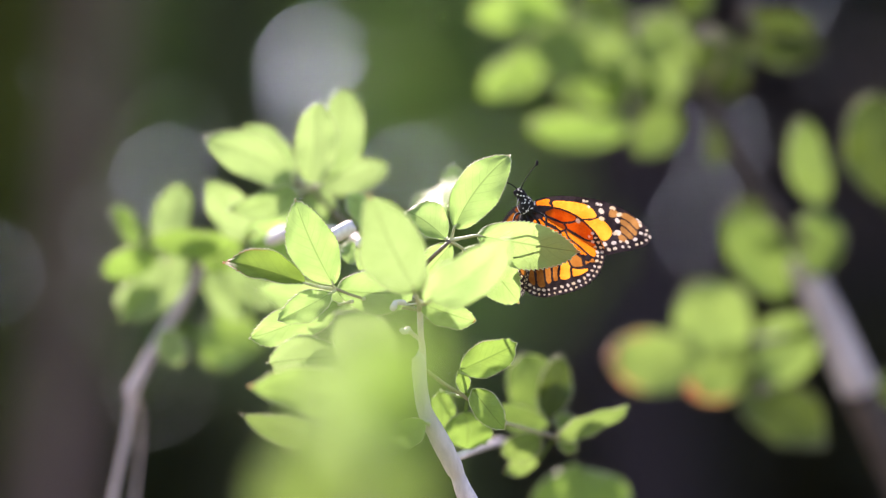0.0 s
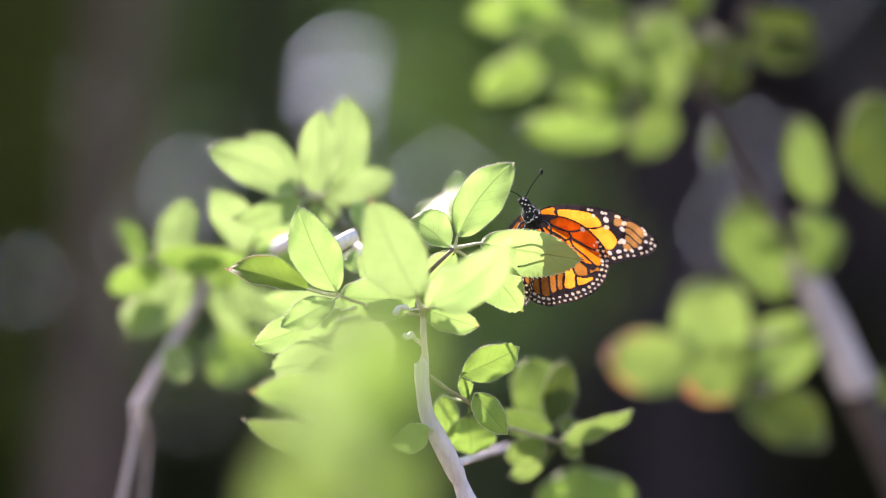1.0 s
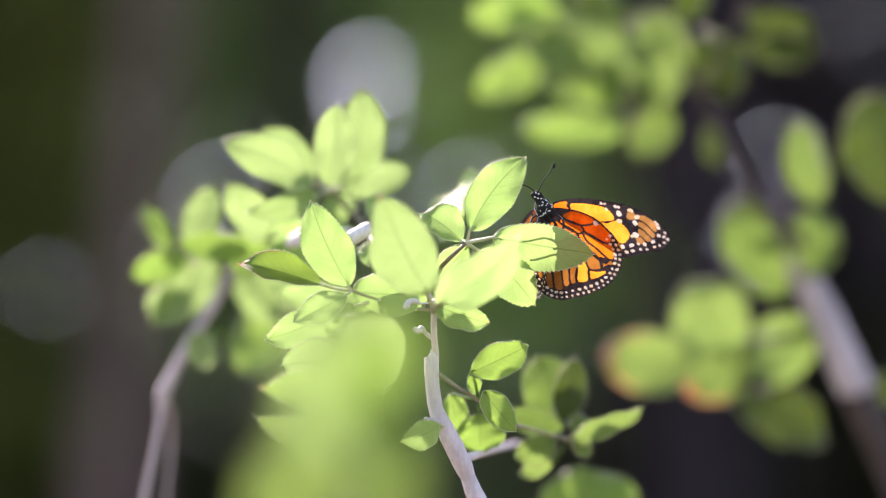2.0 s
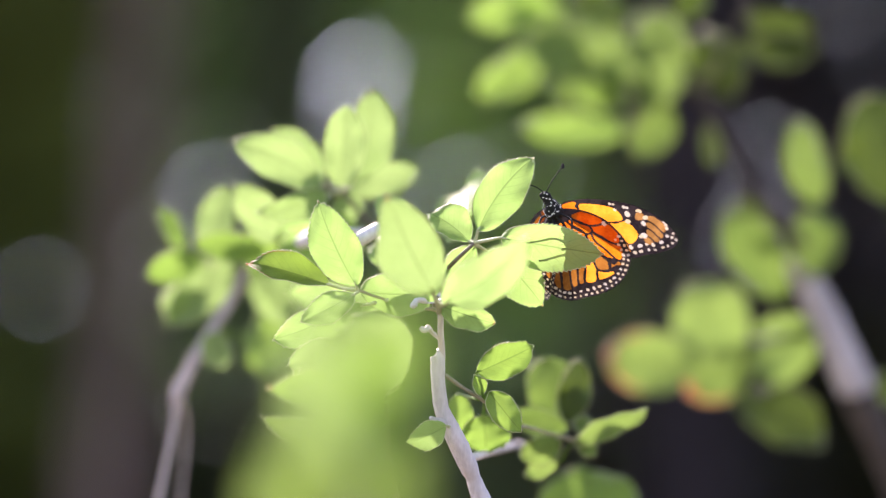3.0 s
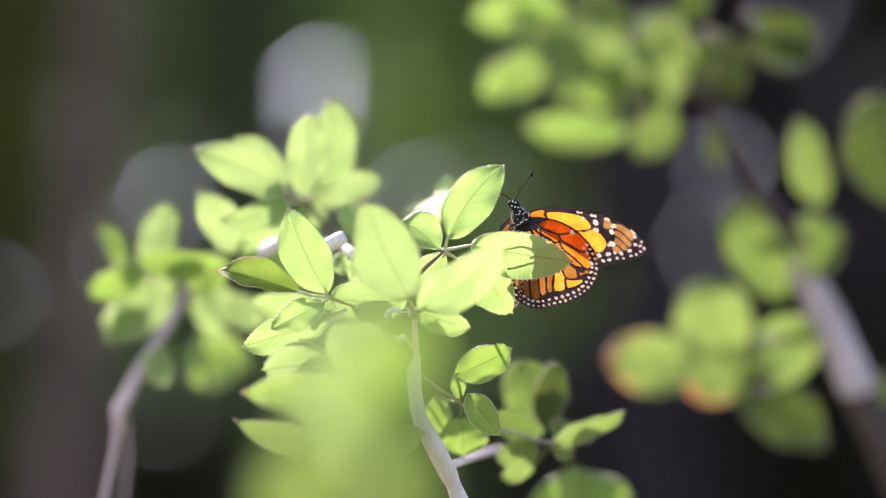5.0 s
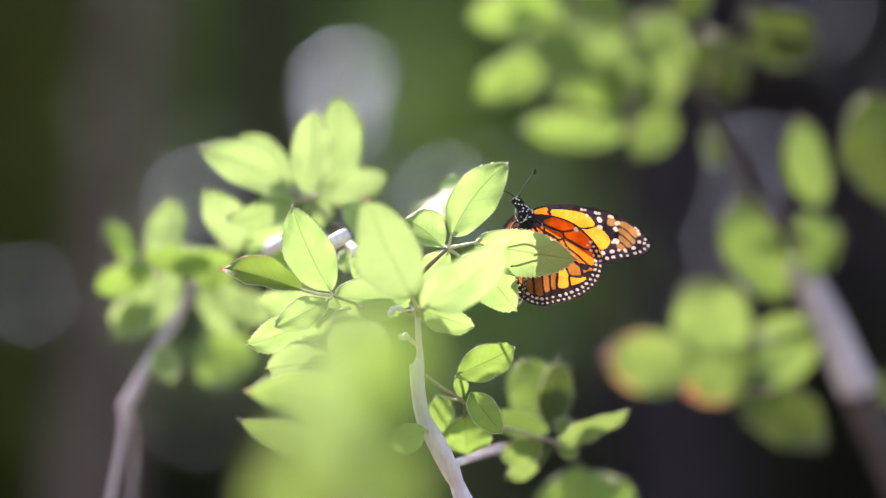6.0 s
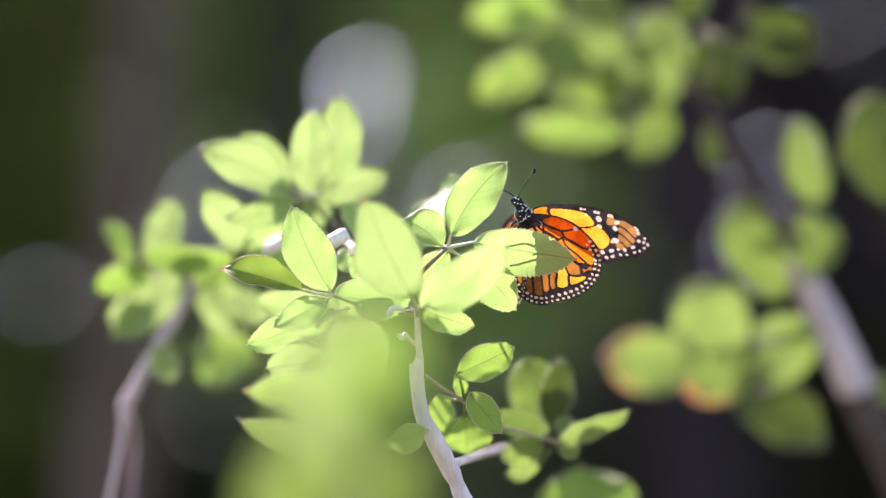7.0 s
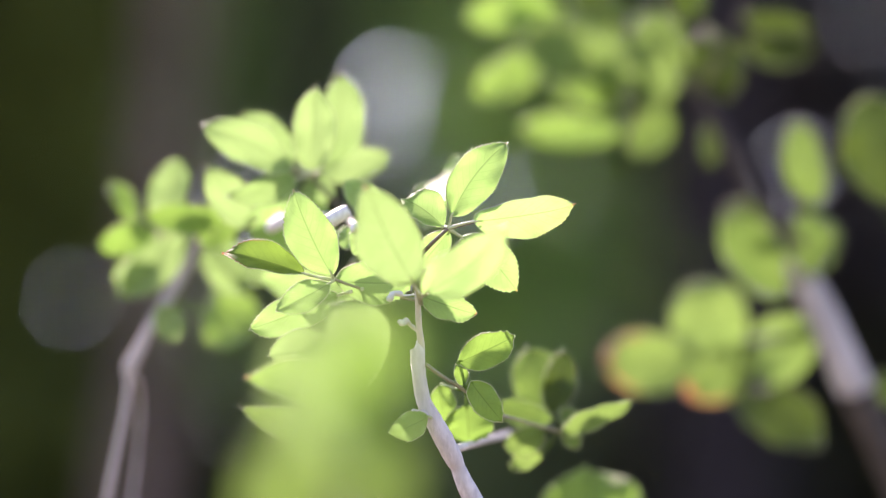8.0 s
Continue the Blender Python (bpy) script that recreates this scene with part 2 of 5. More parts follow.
def tube(bm, points, radii, sides=10, uneven=0.08, steps=5):
    """A closed round bar of changing thickness through points (Vectors, metres)."""
    line = smooth_line([(*p, r) for p, r in zip(points, radii)], steps)
    rings, side = [], None
    for i, row in enumerate(line):
        ahead = Vector(line[min(i + 1, len(line) - 1)][:3] - line[max(i - 1, 0)][:3]).normalized()
        if side is None:
            side = ahead.orthogonal().normalized()
        side = (side - ahead * side.dot(ahead)).normalized()
        other = ahead.cross(side)
        ring = []
        for k in range(sides):
            a = 2 * math.pi * k / sides
            p = Vector(row[:3])
            r = row[3] * (1 + uneven * noise.noise(Vector((math.cos(a), math.sin(a), i * 0.45)) * 1.7 + p * 9))
            ring.append(bm.verts.new(p + (side * math.cos(a) + other * math.sin(a)) * r))
        rings.append(ring)
    for a, b in zip(rings, rings[1:]):
        for k in range(sides):
            bm.faces.new((a[k], a[(k + 1) % sides], b[(k + 1) % sides], b[k]))
    bm.faces.new(rings[0][::-1])
    bm.faces.new(rings[-1])


def twig(name, shrub, node, bars, mat, label=""):
    """A stem that sways about its node: bars are lists of (u, v, w, thickness in mm)."""
    o = at(node)
    bm = bmesh.new()
    for bar in bars:
        tube(bm, [at(b) - o for b in bar], [b[3] * 0.0005 for b in bar])
    ob = part(name, bm, mat, shrub, label, o - shrub.location)
    ob["node"] = node
    return ob


GREEN_STALKS = (LEAF_PART_SHADE, LEAF_PART_SHADE_RED, LEAF_DIM, LEAF_DIM_TIP, LEAF_MID, LEAF_MID_TIP, LEAF_DEEP)  # leaves on green stalks


def leaf(stem, base, tip, width, roll=0, fold=0.16, bend=0.04, mat=None, blunt=0.0, stalk=None, swerve=None, origin=None, label=""):
    """A toothed oval leaf with a short drawn-out tip, from base to tip (u, v, w), width in cm; roll turns it about its midrib, swerve bows the midrib to the right."""
    random.seed(int(base[0] * 100) * 31 + int(tip[1] * 100) * 17 + int(base[1] * 100))
    o = at(tuple(stem["node"]))
    if origin is not None:
        o = at(origin)
    b, e = at(base) - o, at(tip) - o
    axis = e - b
    size = axis.length
    axis.normalize()
    face = (-AWAY - axis * (-AWAY).dot(axis)).normalized()
    face = Matrix.Rotation(radians(roll), 3, axis) @ face
    side = axis.cross(face)
    half = width * 0.0048 / max(0.35, math.cos(radians(roll)))
    bm = bmesh.new()
    uv = bm.loops.layers.uv.new("leaf")
    teeth = max(9, min(24, round(size / 0.00165)))
    n, cols = 3 * teeth, 6
    phase, sway_side = random.uniform(0, 6), random.uniform(-0.05, 0.05)
    swerve = sway_side if swerve is None else swerve
    lobe = random.uniform(0.9, 1.08)
    drip = random.uniform(0.02, 0.045)
    low, top = 0.57 + 0.14 * blunt, 0.84 - 0.36 * blunt
    peak = low / (low + top)
    norm = peak ** low * (1 - peak) ** top
    tooth = min(0.00042, 0.05 * half + 0.00012)
    depth = {-1: [random.uniform(0.45, 1.25) for _ in range(teeth)], 1: [random.uniform(0.45, 1.25) for _ in range(teeth)]}
    grid = []
    for i in range(n + 1):
        s = i / n
        q = min(1.0, s / (1 - drip))
        h = (q ** low * (1 - q) ** top / norm) if 0 < q < 1 else 0.0
        h = max(h, 0.14 * (1 - s) / 0.1 if s > 0.9 else 0.0)
        if s in (0, 1):
            h = 0.0
        row = []
        for j in range(-cols, cols + 1):
            x = j / cols
            reach = h * half * x * (lobe if x > 0 else 2 - lobe)
            ahead = 0.0
            if abs(j) == cols and 0 < i < n:
                step = depth[1 if x > 0 else -1][min(teeth - 1, i // 3)]
                reach += x * tooth * step * (-0.35, 0.15, 1.0)[i % 3] * min(1.0, 3 * h)
                reach += x * half * 0.03 * h * math.sin(11 * s + phase * 3 + x)
                ahead = tooth * step * (0.0, 0.2, 1.1)[i % 3]
            lift = fold * abs(x) ** 1.3 * h * half + bend * size * 4 * s * (1 - s) - 0.05 * size * max(0.0, s - 0.7) ** 2 / 0.09
            lift += 0.17 * half * math.sin(7 * s + phase + 2 * x) * abs(x) + 0.07 * half * math.sin(17 * s + 2 * phase - 3 * x) * abs(x) ** 2
            lift += 0.028 * half * abs(math.sin(math.pi * (8.5 * s - 2.3 * abs(x)))) * h * (1 - 0.6 * abs(x)) * (abs(x) > 0.05)
            v = bm.verts.new(b + axis * (size * s + ahead) + side * (reach + swerve * size * 4 * s * (1 - s)) + face * lift)
            row.append((v, (0.5 + 0.5 * x, s)))
        grid.append(row)
    for r0, r1 in zip(grid, grid[1:]):
        for k in range(2 * cols):
            quad = (r0[k], r0[k + 1], r1[k + 1], r1[k])
            f = bm.faces.new([q[0] for q in quad])
            for loop, q in zip(f.loops, quad):
                loop[uv].uv = q[1]
    leaf_faces = len(bm.faces)
    if stalk is not None:
        s0 = at(stalk) - o
        tube(bm, [s0, (s0 + b) / 2 - face * 0.0004, b, b + axis * size * 0.08], [0.0008, 0.0006, 0.0005, 0.0002], 6, 0.05, 3)
    pale_from = len(bm.faces) if mat in GREEN_STALKS else leaf_faces
    outline = [r[0][0].co.copy() for r in grid] + [r[-1][0].co.copy() for r in grid[-2:0:-1]]
    tube(bm, outline + outline[:1], [0.00012 + 0.00005 * random.random() for _ in outline] + [0.00012], 4, 0.0, 1)
    bm.faces.ensure_lookup_table()
    for f in bm.faces[pale_from:]:
        f.material_index = 1
    ob = part("leaf", bm, mat or LEAF, stem, label, o - at(tuple(stem["node"])))
    ob.data.materials.append(LEAF_RIM)
    return ob


def foliage(bm, count, where, size):
    """Many small folded leaves; where() gives a place, or None to leave it out."""
    uv = bm.loops.layers.uv.new("leaf")
    for _ in range(count):
        p = where()
        if p is None:
            continue
        turn = Euler((random.uniform(-0.9, 0.9), random.uniform(-0.9, 0.9), random.uniform(0, 6.28))).to_matrix()
        s = size * random.uniform(0.6, 1.25)
        a, r, e, l = (Vector(q) * s for q in ((0, 0, -0.5), (0.28, -0.06, 0), (0, 0.04, 0.5), (-0.28, -0.06, 0)))
        v = [bm.verts.new(p + turn @ q) for q in (a, r, e, l)]
        for tri, co in (((0, 1, 2), ((0.5, 0), (1, 0.5), (0.5, 1))), ((0, 2, 3), ((0.5, 0), (0.5, 1), (0, 0.5)))):
            f = bm.faces.new([v[k] for k in tri])
            for loop, c in zip(f.loops, co):
                loop[uv].uv = c


# ---- ground ----
bm = bmesh.new()
N = 60
rows_ = []
for i in range(N + 1):
    row = []
    for j in range(N + 1):
        x, y = ((abs(2 * k / N - 1) ** 3) * (1 if k * 2 > N else -1) * 900 for k in (j, i))
        near = max(0.0, 1 - math.hypot(x, y) / 60)
        row.append(bm.verts.new((x, y, (noise.noise(Vector((x, y, 0)) * 0.5) * 0.05 - 0.03) * near - 0.01)))
    rows_.append(row)
for a, b in zip(rows_, rows_[1:]):
    for k in range(N):
        bm.faces.new((a[k], a[k + 1], b[k + 1], b[k]))
ground = tagged(part("ground", bm, EARTH, None), "bare brown earth with leaf litter", "ground", kind="structure")

# ---- background: hedge with gaps to the sky, dark trees in front of it ----
HEDGE_Y = 8.5
GAPS = [(0.75, 2.61, -0.006, 0.004), (0.70, 3.08, -0.008, -0.008), (0.66, 2.72, -0.008, 0.0), (-0.48, 2.2, -0.002, 0.008)]


def bush(x0, x1, z0, z1, y, count, size, leaves, label, deep=0.16, soft=0.05):
    """A dense bush that fills a stretch of the hedge line, with gaps through it to the sky."""
    mid = Vector(((x0 + x1) / 2, y, 0))
    ob = thing("bush", mid, label, "bush", "bushes of the hedge line")

    random.seed(count)
    steps = itertools.count(1)

    def place():
        k = next(steps)  # evenly spread, so that no chance holes open
        x, z = x0 + (x1 - x0) * ((k * 0.7548776662) % 1) + random.gauss(0, soft), z0 + (z1 - z0) * ((k * 0.5698402910) % 1)
        for gx, gz, gw, gh in GAPS:
            if ((x - gx) / (gw + 0.0385)) ** 2 + ((z - gz) / (gh + 0.0385)) ** 2 < 1:
                return None
        bulge = 1 - 0.4 * (z / z1) ** 6
        return Vector(((x - mid.x) * bulge if z > 3.3 else x - mid.x, random.uniform(-deep, deep), max(0.03, z - 0.25 * (z > 3.2) * random.random())))
    bm = bmesh.new()
    foliage(bm, count, place, size)
    tagged(part("foliage", bm, leaves, ob), kind="stuff")
    for k in range(3):
        bm = bmesh.new()
        e = Vector(((k - 1) * (x1 - x0) * 0.3, 0, z1 * 0.8))
        tube(bm, [Vector((0.1 * (k - 1), 0, -0.02)), e * 0.5 + Vector((0, 0.03, 0)), e], [0.018, 0.012, 0.004], 8)
        part("stem", bm, BARK_SHADED, ob)
    return ob


# leaf colour of each stretch carries how light or shaded the background is
bush(-2.6, -0.68, 0.03, 3.9, HEDGE_Y, 31000, 0.12, SHADED_HEDGE_LEAF, "tall bush with its shade put into dark leaves")
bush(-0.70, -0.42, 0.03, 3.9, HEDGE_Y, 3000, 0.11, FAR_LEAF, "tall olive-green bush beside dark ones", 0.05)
bush(-0.42, -0.26, 0.03, 3.8, HEDGE_Y, 2300, 0.11, MOSS_LEAF, "narrow bush with its shade put into dull green leaves")
bush(-0.28, 0.40, 0.03, 3.9, HEDGE_Y, 7000, 0.11, FAR_LEAF, "tall green bush with gaps to the sky", 0.05)
bush(0.355, 0.78, 0.03, 3.9, HEDGE_Y, 4200, 0.12, PURPLE_SHADE_LEAF, "tall bush with its shade put into dark purple leaves")
bush(0.76, 2.6, 0.03, 2.84, HEDGE_Y, 13000, 0.12, PURPLE_SHADE_LEAF, "bush below a taller one, shade put into dark purple leaves")
bush(0.72, 2.6, 0.03, 3.9, HEDGE_Y + 0.42, 16000, 0.12, OLIVE_SHADE_LEAF, "tall bush with deep shade put into blackish olive leaves")
bush(-1.3, -0.3, 0.03, 2.22, 8.15, 5200, 0.10, SHADED_HEDGE_LEAF, "low bush with its shade put into dark leaves", 0.12, 0.1)
bush(-0.3, 0.32, 0.03, 2.22, 8.15, 3600, 0.10, MOSS_LEAF, "low bush with its shade put into dull green leaves", 0.12, 0.06)
bush(0.27, 0.62, 0.03, 2.28, 8.1, 2200, 0.10, PURPLE_SHADE_LEAF, "low bush with its shade put into dark purple leaves", 0.12, 0.06)
# blackish leaf colour stands for the dark lower corner of the view
bush(0.58, 1.5, 0.03, 2.34, 8.1, 5600, 0.10, OLIVE_SHADE_LEAF, "low bush with the view's dark corner put into blackish olive leaves", 0.12, 0.08)


def background_tree(x, y, girth, lean, bark, label):
    tree = thing("tree", (x, y, 0), label, "tree", "trees before the hedge")
    bm = bmesh.new()
    line = [Vector((lean * z + 0.03 * math.sin(z * 1.3 + x), 0.02 * math.sin(z), z)) for z in (-0.03, 0.25, 1.2, 2.4, 3.6, 5.0, 6.0)]
    tube(bm, line, [girth * k for k in (1.6, 1.15, 1.0, 0.94, 0.85, 0.6, 0.25)], 16, 0.14)
    part("trunk", bm, bark, tree)
    ends = []
    for k in range(6):
        a, z = k * 1.05 + x, 4.7 + 0.16 * k
        s = Vector((lean * z, 0, z))
        e = s + Vector((math.cos(a) * 1.3, math.sin(a) * 0.9, 0.35))
        bm = bmesh.new()
        tube(bm, [s, (s + e) / 2 + Vector((0, 0, 0.15)), e], [girth * 0.4, girth * 0.25, girth * 0.08], 8)
        part("limb", bm, bark, tree)
        ends += [e, (s + e) / 2]

    def crown_place():
        return random.choice(ends) + Vector((random.gauss(0, 0.38), random.gauss(0, 0.38), random.gauss(0.05, 0.2)))
    bm = bmesh.new()
    foliage(bm, 5000, crown_place, 0.11)
    tagged(part("crown", bm, FAR_LEAF, tree), kind="stuff")
    return tree


background_tree(-0.87, 7.9, 0.052, 0.1, BARK, "brown tree trunk before the hedge")
background_tree(0.43, 7.7, 0.085, 0.01, BARK_SHADED, "tree trunk with its shade put into dark bark")


GLINTS = [(-0.147, 2.549, 0.063), (-0.149, 2.491, 0.046), (-0.379, 2.355, 0.042), (0.014, 2.360, 0.044), (-0.540, 2.502, 0.014), (-0.644, 2.205, 0.026), (0.503, 2.414, 0.039), (0.470, 2.287, 0.035), (0.618, 2.660, 0.032)]  # x, z and length of leaves turned to throw sun glints at the eye


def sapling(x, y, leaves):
    """Added young tree whose leaves mirror the sun at the lens: leaves are (x, z, length)."""
    tree = thing("sapling", (x, y, 0), "added slender sapling whose glossy leaves mirror the sun at the lens", "sapling")
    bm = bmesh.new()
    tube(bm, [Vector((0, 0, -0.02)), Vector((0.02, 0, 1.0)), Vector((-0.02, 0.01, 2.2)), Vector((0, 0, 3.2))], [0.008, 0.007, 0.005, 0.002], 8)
    part("trunk", bm, BARK_SHADED, tree)
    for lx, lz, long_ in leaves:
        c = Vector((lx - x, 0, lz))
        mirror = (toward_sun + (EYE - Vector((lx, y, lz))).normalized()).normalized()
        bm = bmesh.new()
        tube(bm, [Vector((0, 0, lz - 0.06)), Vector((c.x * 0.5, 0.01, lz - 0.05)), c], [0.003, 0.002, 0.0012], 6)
        part("twig", bm, BARK_SHADED, tree)
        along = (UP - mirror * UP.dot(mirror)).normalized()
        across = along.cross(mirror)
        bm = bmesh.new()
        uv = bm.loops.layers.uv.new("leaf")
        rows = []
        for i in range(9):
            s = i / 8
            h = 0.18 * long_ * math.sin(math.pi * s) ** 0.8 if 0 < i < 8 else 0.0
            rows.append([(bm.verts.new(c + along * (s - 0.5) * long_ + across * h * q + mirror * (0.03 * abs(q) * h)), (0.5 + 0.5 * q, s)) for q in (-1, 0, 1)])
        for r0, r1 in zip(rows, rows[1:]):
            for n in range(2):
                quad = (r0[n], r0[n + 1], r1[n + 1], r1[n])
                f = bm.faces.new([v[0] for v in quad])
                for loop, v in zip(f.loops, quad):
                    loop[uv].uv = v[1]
        part("leaf", bm, LEAF_GLINT, tree)
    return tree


# added source for the blurred light discs in the background
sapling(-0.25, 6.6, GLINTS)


# ---- the shrub with the butterfly ----
random.seed(11)
shrub = thing("shrub", (at((2, 0, 3)).x, at((2, 0, 3)).y, 0), "leafy shrub with bright young leaves on grey stems", "shrub", "shrubs")


def cane(owner, top, mm, mat=None):
    """The lower stem, from the ground up to where the swaying part begins."""
    t = at(top) - owner.location
    foot = Vector((t.x * 0.35, t.y * 0.35, -0.02))
    bm = bmesh.new()
    tube(bm, [foot, foot.lerp(t, 0.35) + Vector((0.012, 0.01, 0)), foot.lerp(t, 0.7) + Vector((-0.008, 0, 0)), t], [mm * 0.0008, mm * 0.0007, mm * 0.0006, mm * 0.0005], 10)
    return part("cane", bm, mat or TWIG_GREY, owner)


def b(c, mm):
    return (*c, mm)


cane(shrub, (2.54, -12.77, 1), 11)
stem = twig("stem", shrub, (-0.67, -4.28, 1), [
    [b((-0.54, -2.06, 0), 2), b((-0.52, -3.32, 0.5), 2.4), b((-0.46, -4.17, 1), 2.6), b((-0.48, -5.01, 1), 2.4), b((-0.44, -5.85, 1), 2)],
    [b((-0.71, -4.11, 1), 4.4), b((-0.63, -4.24, 1), 5.6), b((-0.57, -5.22, 1), 5.5), b((-0.42, -6.16, 1), 5.8), b((-0.08, -6.86, 1), 6.8), b((0.25, -7.53, 1), 7.4), b((0.63, -8.32, 1), 6.8), b((0.8, -8.7, 1), 5.6), b((1.03, -9.29, 1), 7), b((1.59, -10.46, 1), 8), b((2.64, -13.08, 1), 10)],
    [b((-0.19, -6.73, 1), 5), b((-0.59, -6.61, 0.6), 3.4), b((-0.84, -6.45, 0.4), 1.4)],
    [b((0.55, -7.99, 1), 3.6), b((1.43, -7.98, 6), 2.9), b((2.25, -7.99, 11), 2.4), b((2.77, -8.05, 15), 2)],
], TWIG_GREY, "pale grey sunlit stem")
# added stubs, pale and set aslant, stand for white sun glints
for stub in ([b((-1.59, -2.37, -1.5), 1.6), b((-1.49, -2.23, -1.5), 2.6), b((-1.4, -2.09, -1.4), 1.8), b((-1.16, -2.11, -1.2), 2.2), b((-1.04, -2.19, -1), 0.8), b((-0.67, -2.16, -0.4), 0.7)], [b((-1.27, -3.11, 0.2), 1.6), b((-1.11, -3.23, 0.2), 2.4), b((-0.98, -3.13, 0.4), 2.2), b((-0.84, -3.3, 0.5), 1.5), b((-0.71, -3.41, 0.7), 1.6), b((-0.5, -3.63, 0.9), 0.8)]):
    bm = bmesh.new()
    tube(bm, [at(q) - at(tuple(stem["node"])) for q in stub], [q[3] * 0.0005 for q in stub], 10, 0.4)
    part("stub", bm, WOOD_PALE, stem, "added pale stub standing for a white sun glint")

top_twig = twig("twig", shrub, (-4.74, 2.07, 11.1), [
    [b((-4.74, 2.07, 11.1), 1.2), b((-4.12, 1.33, 11.6), 1.3), b((-3.23, 0.48, 12.1), 1.6), b((-2.74, -0.16, 12.1), 1.8), b((-1.78, -1.25, 3), 2), b((-0.67, -2.29, 1), 2.2)],
    [b((-6.34, 2.21, 11.1), 0.8), b((-5.45, 2.26, 11.1), 1.1), b((-4.69, 2.03, 11.1), 1.4), b((-4.33, 2.15, 11.1), 0.9)],
], TWIG_BROWN)
for a in (
    ((-5.45, 2.25, 11.1), (-8.92, 3.98, 9.6), 1.74, 12, 0.14, 0.03, LEAF_LESS_LIT, 0.62, (-4.73, 2.03, 11.1), 0.045),
    ((-5.55, 2.53, 14.4), (-7.5, 4.54, 13.2), 1.73, -10, 0.14, 0.03, LEAF_LESS_LIT_RED, 0.6, (-4.73, 2.03, 11)),
    ((-4.7, 2.14, 10.7), (-4.42, 5.49, 9.6), 1.72, -8, 0.16, 0.03, LEAF_LESS_LIT, 0.6, (-4.74, 1.98, 11.1)),
    ((-4.33, 2.39, 14.5), (-3.49, 6.19, 13.8), 2.14, 14, 0.2, 0.04, LEAF_LESS_LIT_RED, 0.5, (-4.69, 1.99, 11), 0.04),
    ((-4.6, 2.09, 16), (-1.6, 2.86, 15), 1.42, 10, 0.15, 0.04, LEAF_LESS_LIT, 0.6, (-4.73, 2.03, 11)),
    ((-5.25, 1.89, 10.6), (-7.86, 1.12, 9.1), 1.23, -20, 0.18, 0.05, LEAF_LESS_LIT, 0.35, (-4.74, 2.03, 11.1)),
    ((-4.69, 1.95, 11.7), (-4.2, 0.84, 13.1), 1.37, 10, 0.12, 0.03, LEAF_LESS_LIT, 0.3, (-4.74, 2.03, 11.1)),
):
    leaf(top_twig, *a)

# pale glossy bars stand for the white glare on the sunlit stem
back_twig = twig("twig", shrub, (-4.94, 0.24, 9), [
    [b((-6.47, -0.13, 11), 3), b((-6.22, 0.02, 11), 5), b((-5.67, 0.29, 11), 5.2), b((-4.77, 0.38, 11), 3.4), b((-3.28, 0.35, 10), 2.4)],
    [b((-3.2, 0.24, 10.5), 2), b((-2.59, -0.11, 7), 3), b((-1.81, -0.62, 5), 2.4), b((-0.61, -2.3, 2), 2.4)],
    [b((-3.95, 0, 3), 3.4), b((-3.78, 0.11, 3), 5.4), b((-3.19, 0.45, 3), 5.6), b((-2.95, 0.59, 3), 4)],
    [b((-2.83, -0.23, 2.2), 2), b((-2.7, -0.11, 2.2), 3.4), b((-2.54, 0, 2.2), 3.2), b((-2.45, 0.08, 2.2), 1.4)],
], WOOD_PALE, "stem with sun glare put into pale wood")
for a in (
    ((-7.27, 0.02, 13), (-8.92, 2.35, 11.8), 1.63, 6, 0.14, 0.03, LEAF_LESS_LIT_RED, 0.5, (-6.78, 0.38, 11)),
    ((-5.36, 0.75, 14), (-7.54, 0.2, 13), 1.41, -12, 0.14, 0.03, LEAF, 0.4, (-5, 0.29, 11)),
    ((-4.38, -1.06, 13), (-7.23, -0.25, 12), 1.49, 8, 0.14, 0.03, LEAF, 0.4, (-4.11, 0.02, 11)),
    ((-4.06, -0.47, 13), (-5.93, 1.26, 12), 1.49, 0, 0.14, 0.03, LEAF, 0.4, (-4.11, 0.02, 11)),
    ((-1.95, 0.28, 6.5), (-3.27, 1.76, 7), 1.22, 10, 0.14, 0.03, LEAF, 0.3, (-2.03, -0.41, 6)),
    ((-2.56, -0.71, 4), (-3.57, -0.24, 5), 0.85, -10, 0.14, 0.03, LEAF, 0.4, (-1.8, -1.05, 4)),
    ((-1.95, -0.11, 3), (-2.79, -1.04, 2.5), 1.1, 20, 0.14, 0.03, LEAF, 0.5, (-1.8, -0.62, 4)),
    ((-3.7, -2.6, 13), (-6.81, -1.99, 11.6), 1.58, 10, 0.14, 0.03, LEAF, 0.4, (-2.95, -1.3, 9)),
):
    leaf(back_twig, *a)

left_twig = twig("twig", shrub, (-3.63, -1.75, 0), [
    [b((-3.71, -1.67, 0), 1), b((-3, -1.94, 0), 1.1), b((-1.96, -2.23, 0.4), 1.3), b((-0.57, -2.49, 0.8), 1.6)],
], TWIG_GREEN)
